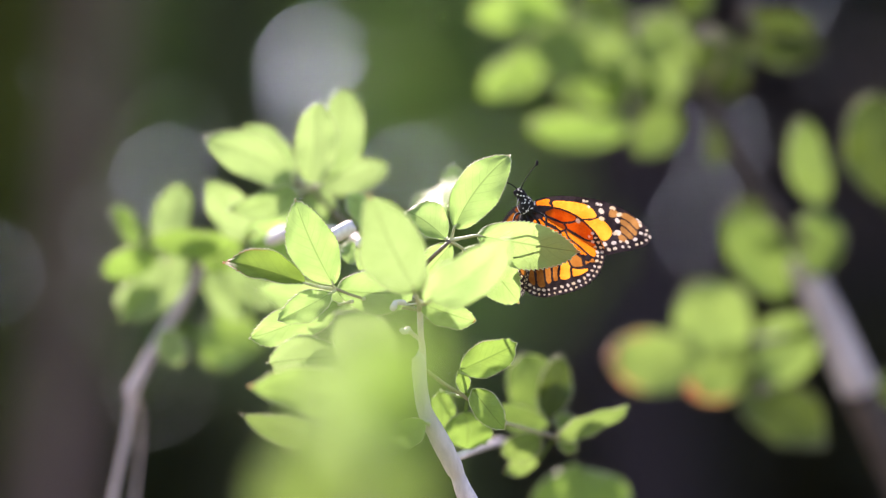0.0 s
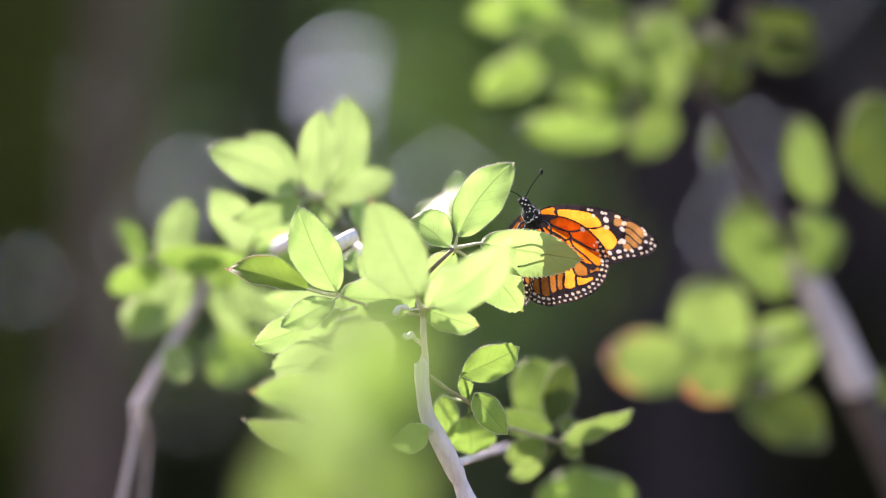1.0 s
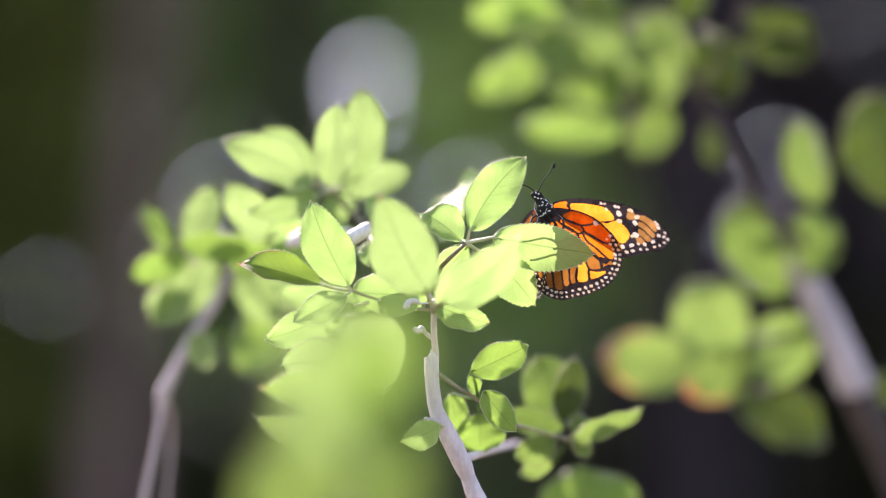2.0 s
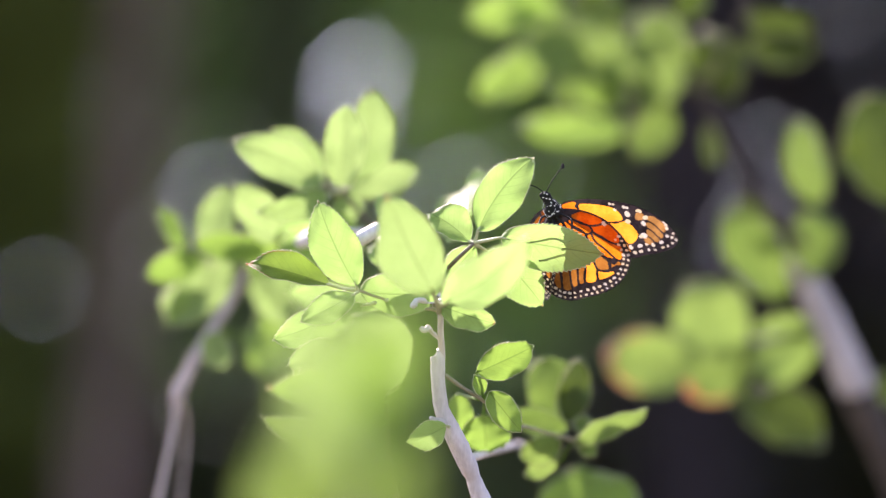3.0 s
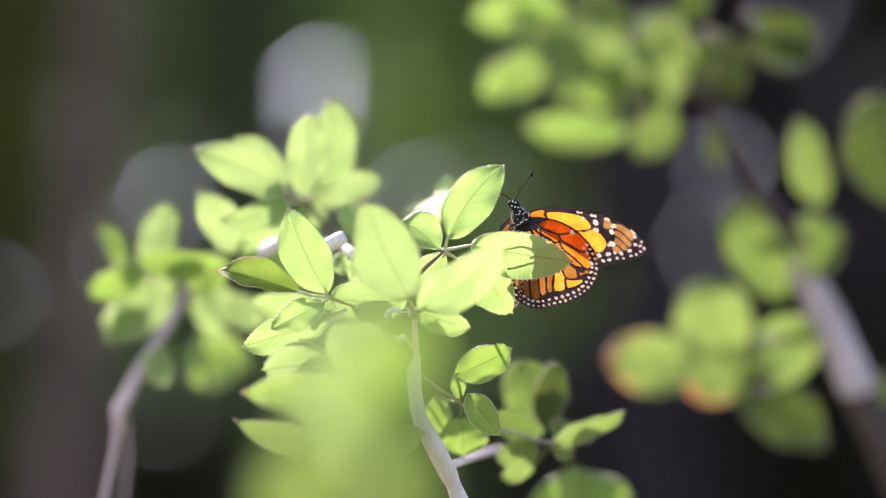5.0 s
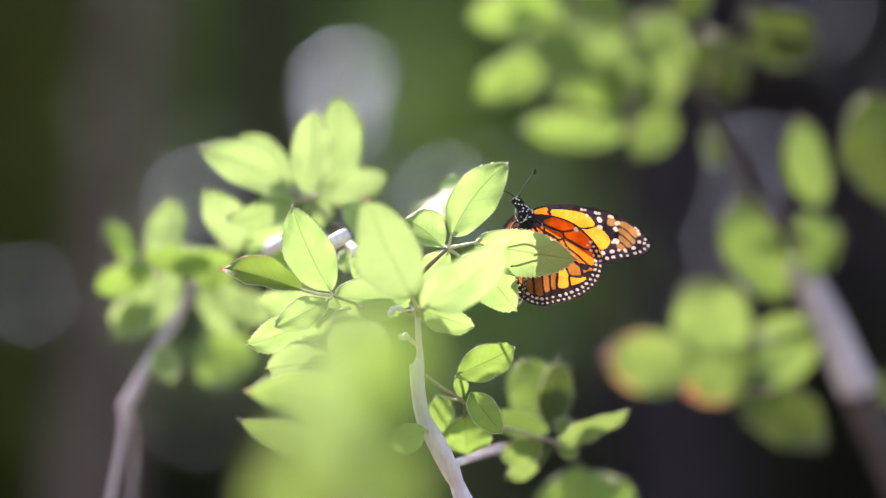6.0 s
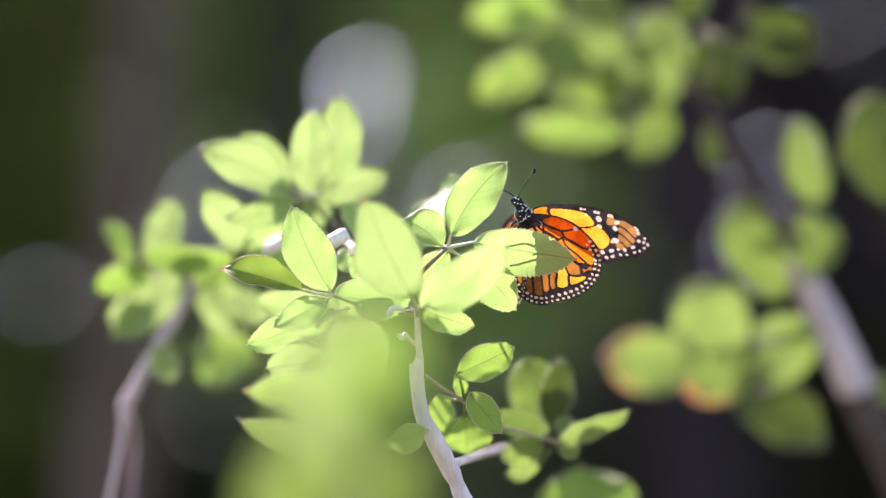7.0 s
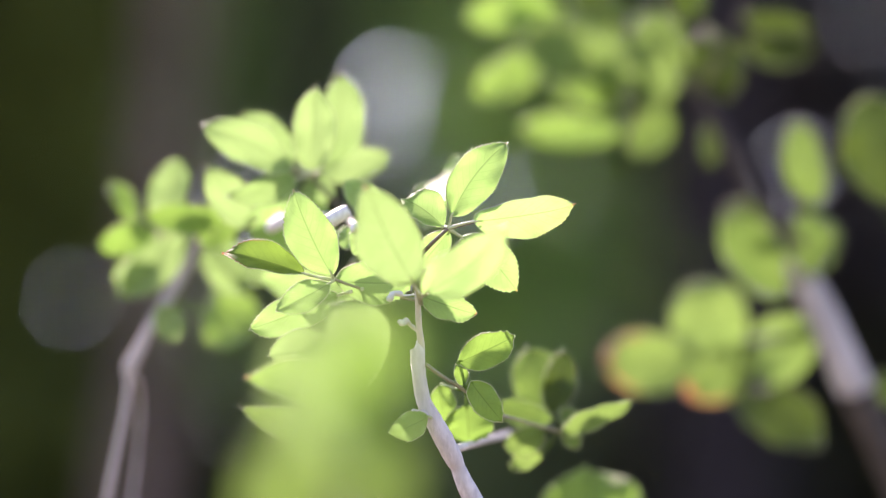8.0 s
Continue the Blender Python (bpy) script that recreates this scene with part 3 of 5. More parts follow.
for a in (
    ((-3.7, -1.56, -0.2), (-5.13, 1.6, -0.4), 1.83, -6, 0.14, 0.03, LEAF_RED, 0.4, (-3.65, -1.73, 0)),
    ((-4.73, -1.5, 0), (-7.79, -0.63, 0.3), 1.1, 38, 0.5, 0.07, LEAF_UNDER, 0.2, (-3.65, -1.73, 0)),
    ((-3.78, -1.85, -0.3), (-5.73, -2.84, -1), 1.08, 18, 0.18, 0.04, LEAF_RED, 0.5, (-3.65, -1.75, 0)),
    ((-3.5, -2.3, 0.8), (-6.87, -3.62, 1.2), 1.45, -14, 0.2, 0.06, LEAF, 0.4, (-3, -2.17, 0)),
    ((-3.59, -1.72, 0.4), (-0.67, -1.75, -0.4), 1.7, 15, 0.18, 0.05, LEAF, 0.6, (-3.67, -1.73, 0)),
    ((-2.81, -2.29, 1), (-4.71, -2.25, 1.5), 0.96, 20, 0.18, 0.05, LEAF, 0.4, (-2.58, -2.06, 0)),
):
    leaf(left_twig, *a)

perch = twig("twig", shrub, (0.65, 0.02, 0), [
    [b((0.65, 0.02, 0), 1.3), b((0.23, -0.36, 0), 1.5), b((-0.29, -0.86, 0.4), 1.7), b((-0.86, -1.4, 1), 1.9), b((-0.8, -2.49, 1), 2.2)],
    [b((1.75, 0.25, -0.3), 0.7), b((1.17, 0.12, 0), 0.9), b((0.65, 0, 0), 1.2), b((0.46, 0.02, 0), 0.8)],
], TWIG_BROWN)
for a in (
    ((0.77, 0.48, -0.2), (2.85, 3.2, -0.3), 1.71, -8, 0.12, 0.03, LEAF_RED, 0.4, (0.65, 0.02, 0), -0.06),
    ((0.24, 0.2, 7), (0.27, 2.45, 10.9), 2, -48, 0.22, 0, LEAF_WAXY, 0.5, (0.59, 0.06, 1)),
    ((0.46, 0.06, 0), (-1.09, 1.15, 0.4), 1.29, 30, 0.3, 0.05, LEAF, 0.3, (0.65, 0.02, 0)),
    ((0.67, -0.1, 0.4), (-0.56, -1.55, 0.6), 1.09, -10, 0.16, 0.04, LEAF, 0.4, (0.65, 0.02, 0)),
    ((1.13, -0.31, 0.3), (3.18, -2.36, 0.5), 1.71, 12, 0.16, 0.04, LEAF_RED, 0.3, (0.65, -0.02, 0), -0.07),
):
    leaf(perch, *a)
landing_leaf = leaf(perch, (1.62, 0.21, -0.5), (5.45, -0.42, -0.3), 1.79, 6, 0.1, 0.03, LEAF_TIP, 0.3, (0.65, 0.02, 0), 0.0, (0.65, 0.02, 0), "bright leaf with a red tip on which the butterfly clings")

front_twig = twig("twig", shrub, (-0.55, -2.19, -3), [
    [b((-0.56, -2.49, 0.5), 2.2), b((-0.58, -2.2, -2), 1.8), b((-0.79, -1.59, -5), 1.4)],
    [b((-0.56, -2.24, -2), 1.6), b((-0.28, -2.1, -5), 1.3)],
    [b((-1.9, -10.2, -1), 2.4), b((-2.3, -8, -2), 2), b((-2.4, -6, -3), 1.8), b((-2.3, -4.5, -3), 1.2)],
], TWIG_GREEN)
for a in (
    ((-0.74, -1.66, -6), (-2.26, 1.63, -9), 2.36, 8, 0.14, 0.03, LEAF_LESS_LIT_RED, 0.7, (-0.55, -2.19, -3)),
    ((-0.32, -2.06, -5), (2.5, 0.22, -9.5), 1.77, 24, 0.14, 0.03, LEAF, 0.6, (-0.55, -2.19, -3)),
    ((-0.5, -2.23, 0), (1.48, -2.91, -0.4), 1.21, 20, 0.16, 0.04, LEAF_RED, 0.5, (-0.56, -2.22, -1)),
    ((-1.85, -4.89, -9), (-3.51, -2.36, -10), 2.28, 10, 0.14, 0.03, LEAF_LESS_LIT, 0.6, (-2.36, -5.4, -3)),
    ((-3.31, -4.07, -3), (-6.11, -4.39, -2.5), 1.88, -12, 0.16, 0.03, LEAF_LESS_LIT, 0.6, (-2.33, -4.9, -3)),
    ((-2.67, -5.45, -7), (-6.44, -4.89, -9), 1.74, 12, 0.16, 0.03, LEAF_DIM_TIP, 0.3, (-2.38, -5.7, -3)),
    ((-3.51, -7.04, -5), (-6.89, -6.11, -6), 1.13, -18, 0.16, 0.03, LEAF_MID_TIP, 0.3, (-2.39, -6.4, -2.9)),
    ((-0.29, -6.66, 0.2), (-1.75, -7.27, 0), 1.04, -20, 0.2, 0.05, LEAF, 0.4, (-0.19, -6.71, 0.5)),
):
    leaf(front_twig, *a)

low_twig = twig("twig", shrub, (1.17, -5.75, 1), [
    [b((-0.38, -4.7, 1), 1.6), b((0.34, -5.22, 1), 1.4), b((1.17, -5.75, 1), 1.4), b((1.83, -6.46, 3), 1.3), b((3.16, -7.01, 6), 1.2), b((4.76, -7.58, 9), 1.1)],
], TWIG_GREEN)
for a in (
    ((0.88, -4.68, 1), (2.99, -3.7, 0.6), 1.38, 10, 0.16, 0.03, LEAF_DIM, 0.7, (1.13, -5.6, 1)),
    ((1.34, -5.37, 0.5), (2.52, -6.85, 0), 1.08, 14, 0.16, 0.03, LEAF_DIM, 0.5, (1.17, -5.68, 1)),
    ((0.17, -5.61, 5), (0.3, -7.03, 5), 1.08, -10, 0.16, 0.03, LEAF_DIM, 0.4, (0.96, -5.68, 1)),
    ((1.16, -6.39, 5), (1.25, -7.85, 5), 1.98, 0, 0.16, 0.03, LEAF_DIM, 0.7, (1.17, -5.77, 1)),
    ((1.09, -5.51, 1), (0.8, -4.75, 0.8), 0.55, 25, 0.4, 0.05, LEAF_DIM, 0.3, (1.13, -5.64, 1)),
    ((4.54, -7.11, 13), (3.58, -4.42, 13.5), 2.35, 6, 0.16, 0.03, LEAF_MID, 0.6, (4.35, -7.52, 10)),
    # laid before the leaf above; its deep colour stands for a cast shadow
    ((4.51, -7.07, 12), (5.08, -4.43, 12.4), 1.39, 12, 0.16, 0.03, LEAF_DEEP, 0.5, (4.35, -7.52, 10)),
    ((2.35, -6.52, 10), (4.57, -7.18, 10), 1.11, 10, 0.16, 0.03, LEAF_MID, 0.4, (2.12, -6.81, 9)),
    ((4.21, -7.58, 9), (2.64, -8.24, 9), 1.23, -12, 0.16, 0.03, LEAF_PART_SHADE, 0.5, (4.54, -7.47, 9)),
    ((4.12, -8.51, 10), (2.79, -9.02, 10), 0.75, -20, 0.16, 0.03, LEAF_PART_SHADE, 0.4, (4.76, -7.58, 9)),
    ((4.76, -7.58, 9), (7.65, -6.41, 9), 0.88, 40, 0.6, -0.09, LEAF_PART_SHADE, 0.6, (4.54, -7.52, 9)),
    ((5.6, -7.45, 11), (4.82, -6.78, 11), 0.76, 20, 0.2, 0.04, LEAF_PART_SHADE, 0.6, (4.87, -7.58, 9)),
    ((4.9, -7.52, 10), (5.57, -8.23, 10), 0.75, -15, 0.2, 0.04, LEAF_PART_SHADE, 0.6, (4.76, -7.58, 9)),
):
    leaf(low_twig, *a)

# the branch further back
cane(shrub, (-13.66, -14.65, 20), 6)
side_branch = twig("branch", shrub, (-12.11, -6.18, 20), [
    [b((-9.05, -1.01, 20), 3.2), b((-9.83, -2.42, 20), 4.3), b((-10.58, -3.64, 20), 4.8), b((-11.4, -5.01, 20), 4.6), b((-11.87, -5.95, 20), 5.3), b((-12.18, -6.54, 20), 6.2), b((-12.25, -7.24, 20), 3.2), b((-12.45, -8.54, 20), 2.5), b((-12.8, -10.18, 20), 2.4), b((-13.75, -15, 20), 3)],
    [b((-12.18, -6.54, 20), 2.2), b((-12, -7.73, 23), 1.6), b((-12.2, -10.17, 24), 1.5), b((-12.6, -13.54, 24), 1.7)],
    [b((-9.05, -1.06, 20), 2.2), b((-10.05, -0.58, 19), 1.4), b((-11.39, -0.35, 18), 1.1)],
    [b((-9.17, -1.01, 20), 2.2), b((-8.18, -0.07, 19), 1.6), b((-7.4, 0.62, 17), 1.4)],
], TWIG_DIM, "grey knotted branch")
for a in (
    ((-10.87, -0.58, 19), (-10.05, 2.08, 19), 1.64, -10, 0.16, 0.03, LEAF_LESS_LIT, 0.5, (-10.29, -0.65, 19)),
    ((-11.95, -0.49, 20), (-13.15, 1.23, 21), 0.89, 20, 0.16, 0.03, LEAF_DIM, 0.3, (-11.39, -0.35, 18)),
    ((-11.33, -0.25, 17), (-7.31, -0.3, 16), 1.25, 20, 0.16, 0.03, LEAF_DIM, 0.4, (-11.39, -0.42, 18)),
    ((-11.04, -0.96, 19), (-13.47, -1.66, 19), 1.36, -10, 0.16, 0.03, LEAF_DIM, 0.5, (-10.52, -0.77, 19)),
    ((-9.86, -1.06, 20.5), (-12.86, -3.67, 21), 1.89, 8, 0.16, 0.03, LEAF_LESS_LIT, 0.4, (-9.35, -0.96, 19)),
    ((-8.82, -0.96, 20), (-7.57, -3.69, 20), 1.98, 8, 0.16, 0.03, LEAF_LESS_LIT, 0.5, (-9.05, -1.01, 20)),
    ((-8.28, -2.2, 21), (-6.1, -2.81, 21), 1.47, -8, 0.16, 0.03, LEAF_LESS_LIT, 0.5, (-8.94, -1.25, 20)),
    ((-9.07, -1.46, 18), (-7.63, -0.07, 17), 1.63, -8, 0.16, 0.03, LEAF_DIM, 0.5, (-9.05, -1.13, 20)),
    ((-11.35, -1.96, 21), (-13.08, -3.16, 22), 1.32, -8, 0.16, 0.03, LEAF_LESS_LIT_RED, 0.3, (-10.35, -0.78, 20)),
    ((-10.85, -3.95, 19), (-10.19, -5.49, 19), 1.31, 0, 0.3, 0.03, LEAF_LESS_LIT, 0.8, (-10.9, -3.97, 19.8)),
    ((-7.05, -4.94, 26), (-9.79, -4.25, 28), 2.93, 0, 0.16, 0.03, LEAF_DIM, 0.7, (-10.88, -3.85, 21)),
):
    leaf(side_branch, *a)

# ---- the shrub nearer to the lens, still ----
near_shrub = thing("shrub", (at((14.7, 0, -24.8)).x, at((14.7, 0, -24.8)).y, 0), "leafy shrub close to the lens, grey stem and red-tipped leaves", "shrub", "shrubs")
cane(near_shrub, (16.04, -11.54, -24.8), 12)
# lower stem fades into shade, put into the dark bark colour
near_cane = twig("shaded_stem", near_shrub, (14.46, -7.6, -23.2), [
    [b((12.91, -4.24, -23.2), 10.1), b((13.15, -4.8, -23.2), 11.4), b((13.54, -5.62, -23.2), 11.2), b((14.29, -7.25, -23.2), 11.2), b((16.33, -11.86, -23.2), 12.6)],
    [b((14.29, -6.36, -23.2), 4), b((15.17, -3.53, -23.2), 3), b((15, -1.4, -23.2), 2.4), b((14.57, 0.19, -23.2), 1.8)],
], TWIG_DARK, "low stem with its shade put into dark bark")
near_stem = twig("branch", near_shrub, (12.51, -3.7, -23.2), [
    [b((10.99, -0.38, -23.2), 7.4), b((11.52, -1.22, -23.2), 10), b((12.09, -2.37, -23.2), 11.1), b((12.69, -3.7, -23.2), 11.6), b((12.97, -4.34, -23.2), 11.6), b((13.12, -4.66, -23.2), 10.5)],
    [b((11.81, -2.37, -23.2), 3.2), b((10.92, -2.64, -23.2), 2.3), b((9.67, -2.91, -23.2), 1.9)],
    [b((11.1, -0.87, -23.2), 4.2), b((11.45, 0.02, -23.2), 3.2), b((11.89, 1.08, -23.2), 2.3)],
], TWIG_DIM, "pale grey blurred stem")
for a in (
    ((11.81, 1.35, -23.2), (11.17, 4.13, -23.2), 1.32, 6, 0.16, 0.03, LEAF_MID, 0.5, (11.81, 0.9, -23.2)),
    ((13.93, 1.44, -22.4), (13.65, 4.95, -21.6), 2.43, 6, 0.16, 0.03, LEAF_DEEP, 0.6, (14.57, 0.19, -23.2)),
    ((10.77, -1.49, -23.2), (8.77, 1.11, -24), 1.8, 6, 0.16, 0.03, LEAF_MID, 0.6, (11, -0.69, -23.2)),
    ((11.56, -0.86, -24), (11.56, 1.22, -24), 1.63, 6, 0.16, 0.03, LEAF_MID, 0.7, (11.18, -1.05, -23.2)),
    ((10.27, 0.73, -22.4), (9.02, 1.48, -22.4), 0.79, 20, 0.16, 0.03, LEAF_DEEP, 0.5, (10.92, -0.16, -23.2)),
    ((9.24, -3.44, -23.2), (7.66, -1.05, -23.2), 2.44, 6, 0.16, 0.03, LEAF_PART_SHADE, 0.7, (9.77, -2.91, -23.2)),
    ((8.04, -3.42, -24), (4.97, -3.36, -24), 1.98, 6, 0.16, 0.03, LEAF_PART_SHADE_RED, 0.7, (9.77, -2.91, -23.2)),
    ((9.82, -3.05, -22.4), (7.63, -4.61, -22.4), 2, 6, 0.16, 0.03, LEAF_PART_SHADE_RED, 0.6, (9.85, -2.91, -23.2)),
    ((9.67, -2.64, -23.2), (11.71, -3.52, -23.2), 2.39, 6, 0.16, 0.03, LEAF_PART_SHADE, 0.7, (9.85, -2.88, -23.2)),
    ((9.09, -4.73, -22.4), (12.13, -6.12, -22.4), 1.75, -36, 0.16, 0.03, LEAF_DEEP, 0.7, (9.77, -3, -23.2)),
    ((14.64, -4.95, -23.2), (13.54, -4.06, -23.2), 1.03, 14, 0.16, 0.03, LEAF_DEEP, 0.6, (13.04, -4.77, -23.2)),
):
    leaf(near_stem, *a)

near_twig = twig("branch", near_shrub, (9.04, 2.99, -24.8), [
    [b((11.31, 0.02, -24.8), 3.2), b((10.44, 0.89, -24.8), 4.2), b((9.73, 1.68, -24.8), 4.6), b((9.04, 2.99, -24.8), 4.2), b((8.34, 4.22, -24.8), 3.6), b((7.29, 5.8, -24.8), 2.5), b((6.4, 7.37, -24.8), 2.1)],
    [b((7.55, 5.45, -24.8), 1.7), b((6.4, 4.4, -24.8), 1.5), b((5.62, 4.14, -24.8), 1.3)],
    [b((7.98, 4.75, -24.8), 1.7), b((9.04, 6.67, -24.8), 1.5), b((9.73, 8.42, -24.8), 1.3)],
], TWIG_DARK, "dark thin branch")
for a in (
    ((3.17, 6.06, -24.8), (1.02, 4.78, -24.8), 1.35, 6, 0.16, 0.03, LEAF_DIM, 0.5, (5.71, 4.22, -24.8)),
    ((3.8, 7.32, -24), (0.67, 7.27, -24), 1.36, 6, 0.16, 0.03, LEAF_DIM, 0.5, (6.4, 7.19, -24.8)),
    ((3.61, 6.5, -24.8), (2.03, 8.07, -24.8), 1.42, 6, 0.16, 0.03, LEAF_DIM, 0.5, (5.71, 4.22, -24.8)),
    ((5.55, 4.38, -25.2), (3.17, 6.63, -24.8), 1.97, 6, 0.16, 0.03, LEAF_DIM, 0.6, (5.71, 4.14, -24.8)),
    ((5.67, 3.74, -25.6), (2.4, 3.81, -25.6), 1.15, 6, 0.16, 0.03, LEAF_DIM, 0.6, (5.71, 4.14, -24.8)),
    ((6.41, 4.28, -25.6), (6.62, 7.42, -25.6), 1.99, 6, 0.16, 0.03, LEAF_PART_SHADE, 0.6, (6.4, 4.3, -24.8)),
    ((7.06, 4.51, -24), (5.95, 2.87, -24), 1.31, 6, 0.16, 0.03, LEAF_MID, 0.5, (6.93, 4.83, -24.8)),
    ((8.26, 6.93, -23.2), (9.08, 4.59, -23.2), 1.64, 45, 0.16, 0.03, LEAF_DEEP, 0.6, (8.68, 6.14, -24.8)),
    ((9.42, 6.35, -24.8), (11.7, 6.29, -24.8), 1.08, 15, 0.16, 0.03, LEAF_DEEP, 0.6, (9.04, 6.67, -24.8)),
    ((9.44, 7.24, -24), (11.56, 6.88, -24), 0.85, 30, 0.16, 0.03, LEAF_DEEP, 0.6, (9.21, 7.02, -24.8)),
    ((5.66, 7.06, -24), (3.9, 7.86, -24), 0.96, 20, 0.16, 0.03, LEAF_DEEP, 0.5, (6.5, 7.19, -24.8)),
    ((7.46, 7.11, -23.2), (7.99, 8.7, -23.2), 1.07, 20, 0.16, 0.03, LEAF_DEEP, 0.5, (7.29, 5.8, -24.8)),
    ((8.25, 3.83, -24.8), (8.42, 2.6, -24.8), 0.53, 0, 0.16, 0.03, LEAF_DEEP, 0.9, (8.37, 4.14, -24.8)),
    ((5.04, 5.55, -26.4), (2.53, 6.59, -26.4), 1.91, 10, 0.16, 0.03, LEAF_PART_SHADE, 0.6, (5.71, 4.22, -24.8)),
    ((5.92, 5.12, -24), (4.01, 7.29, -23.2), 1.77, -12, 0.16, 0.03, LEAF_PART_SHADE, 0.6, (5.71, 4.22, -24.8)),
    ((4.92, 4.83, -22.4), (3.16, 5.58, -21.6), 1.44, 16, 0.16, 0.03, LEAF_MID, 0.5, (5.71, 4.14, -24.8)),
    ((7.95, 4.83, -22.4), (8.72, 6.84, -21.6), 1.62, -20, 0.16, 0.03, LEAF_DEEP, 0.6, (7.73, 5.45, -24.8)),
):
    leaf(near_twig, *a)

# leaves just below the lens axis, strongly out of focus
cane(near_shrub, (-0.33, -11, -54), 7)
under_twig = twig("branch", near_shrub, (-1.96, -7.06, -54), [
    [b((-0.33, -11.13, -54), 6), b((-1.14, -8.96, -54), 5), b((-1.96, -7.06, -54), 4), b((-2.23, -5.97, -54), 3), b((-2.09, -4.88, -54), 2)],
    [b((-0.87, -9.64, -54), 3), b((1.95, -10.07, -30), 2.6), b((4.94, -9.72, -17), 2)],
], TWIG_DIM, "grey stem below the view")
for a in (
    ((-2.04, -5.15, -58), (-2.19, -1.16, -58), 2.68, 6, 0.16, 0.03, LEAF_LESS_LIT, 0.85, (-2, -5.61, -56)),
    ((-1.43, -5.04, -60), (-1.15, -1.14, -60), 1.92, 4, 0.16, 0.03, LEAF_DIM, 0.85, (-1.9, -5.61, -57)),
    ((-2.88, -7.33, -50), (-4.44, -4.93, -50), 2.26, 6, 0.16, 0.03, LEAF_MID, 0.7, (-2.13, -7.2, -52)),
    ((-1.69, -6.92, -54), (-1.06, -4.13, -54), 1.79, 6, 0.16, 0.03, LEAF_MID, 0.7, (-1.96, -7.06, -54)),
    ((-2.6, -6.2, -50), (-3.94, -3.87, -50), 1.77, 16, 0.16, 0.03, LEAF_MID, 0.7, (-2.13, -6.36, -52)),
    ((-3.05, -6.51, -54), (-2.91, -4.34, -54), 2.15, 6, 0.16, 0.03, LEAF_MID, 0.7, (-2.09, -6.78, -54)),
    ((5.06, -9.89, -16), (4.63, -7.21, -15), 3.35, 6, 0.16, 0.03, LEAF_DIM, 0.5, (4.94, -9.72, -17)),
):
    leaf(under_twig, *a)

# ---- butterfly ----
BODY = (3.52, 1.22, 0.9)
butterfly = tagged(new("butterfly"), "orange and black butterfly with white-spotted wing edges, clinging to a leaf", "butterfly")
butterfly.empty_display_size = 0.02
butterfly.matrix_world = Matrix.Translation(at(BODY)) @ pose(0, 0, 0, 8)


def near_line(pu, pv, line):
    """Distance of each point to a bent line of (u, v) points."""
    best = np.full(pu.shape, 9.0)
    for (x0, y0), (x1, y1) in zip(line, line[1:]):
        dx, dy = x1 - x0, y1 - y0
        t = np.clip(((pu - x0) * dx + (pv - y0) * dy) / (dx * dx + dy * dy + 1e-12), 0, 1)
        best = np.minimum(best, np.hypot(pu - x0 - t * dx, pv - y0 - t * dy))
    return best


def inside(pu, pv, ring):
    hit = np.zeros(pu.shape, bool)
    for (x0, y0), (x1, y1) in zip(ring, ring[1:] + ring[:1]):
        cross = ((y0 > pv) != (y1 > pv)) & (pu < (x1 - x0) * (pv - y0) / (y1 - y0 + 1e-12) + x0)
        hit ^= cross
    return hit


def dots_along(edge, inset, gap, r, ring):
    """Round spots set in from an edge, evenly spaced, kept inside the wing."""
    out, left = [], gap * 0.5
    for (x0, y0), (x1, y1) in zip(edge, edge[1:]):
        step = math.hypot(x1 - x0, y1 - y0)
        while left < step:
            t = left / step
            nx, ny = -(y1 - y0) / step, (x1 - x0) / step
            for sign in (1, -1):
                p = (x0 + (x1 - x0) * t + nx * inset * sign, y0 + (y1 - y0) * t + ny * inset * sign)
                if inside(np.array([p[0]]), np.array([p[1]]), ring)[0]:
                    out.append((*p, r * random.uniform(0.75, 1.2)))
                    break
            left += gap
        left -= step
    return out


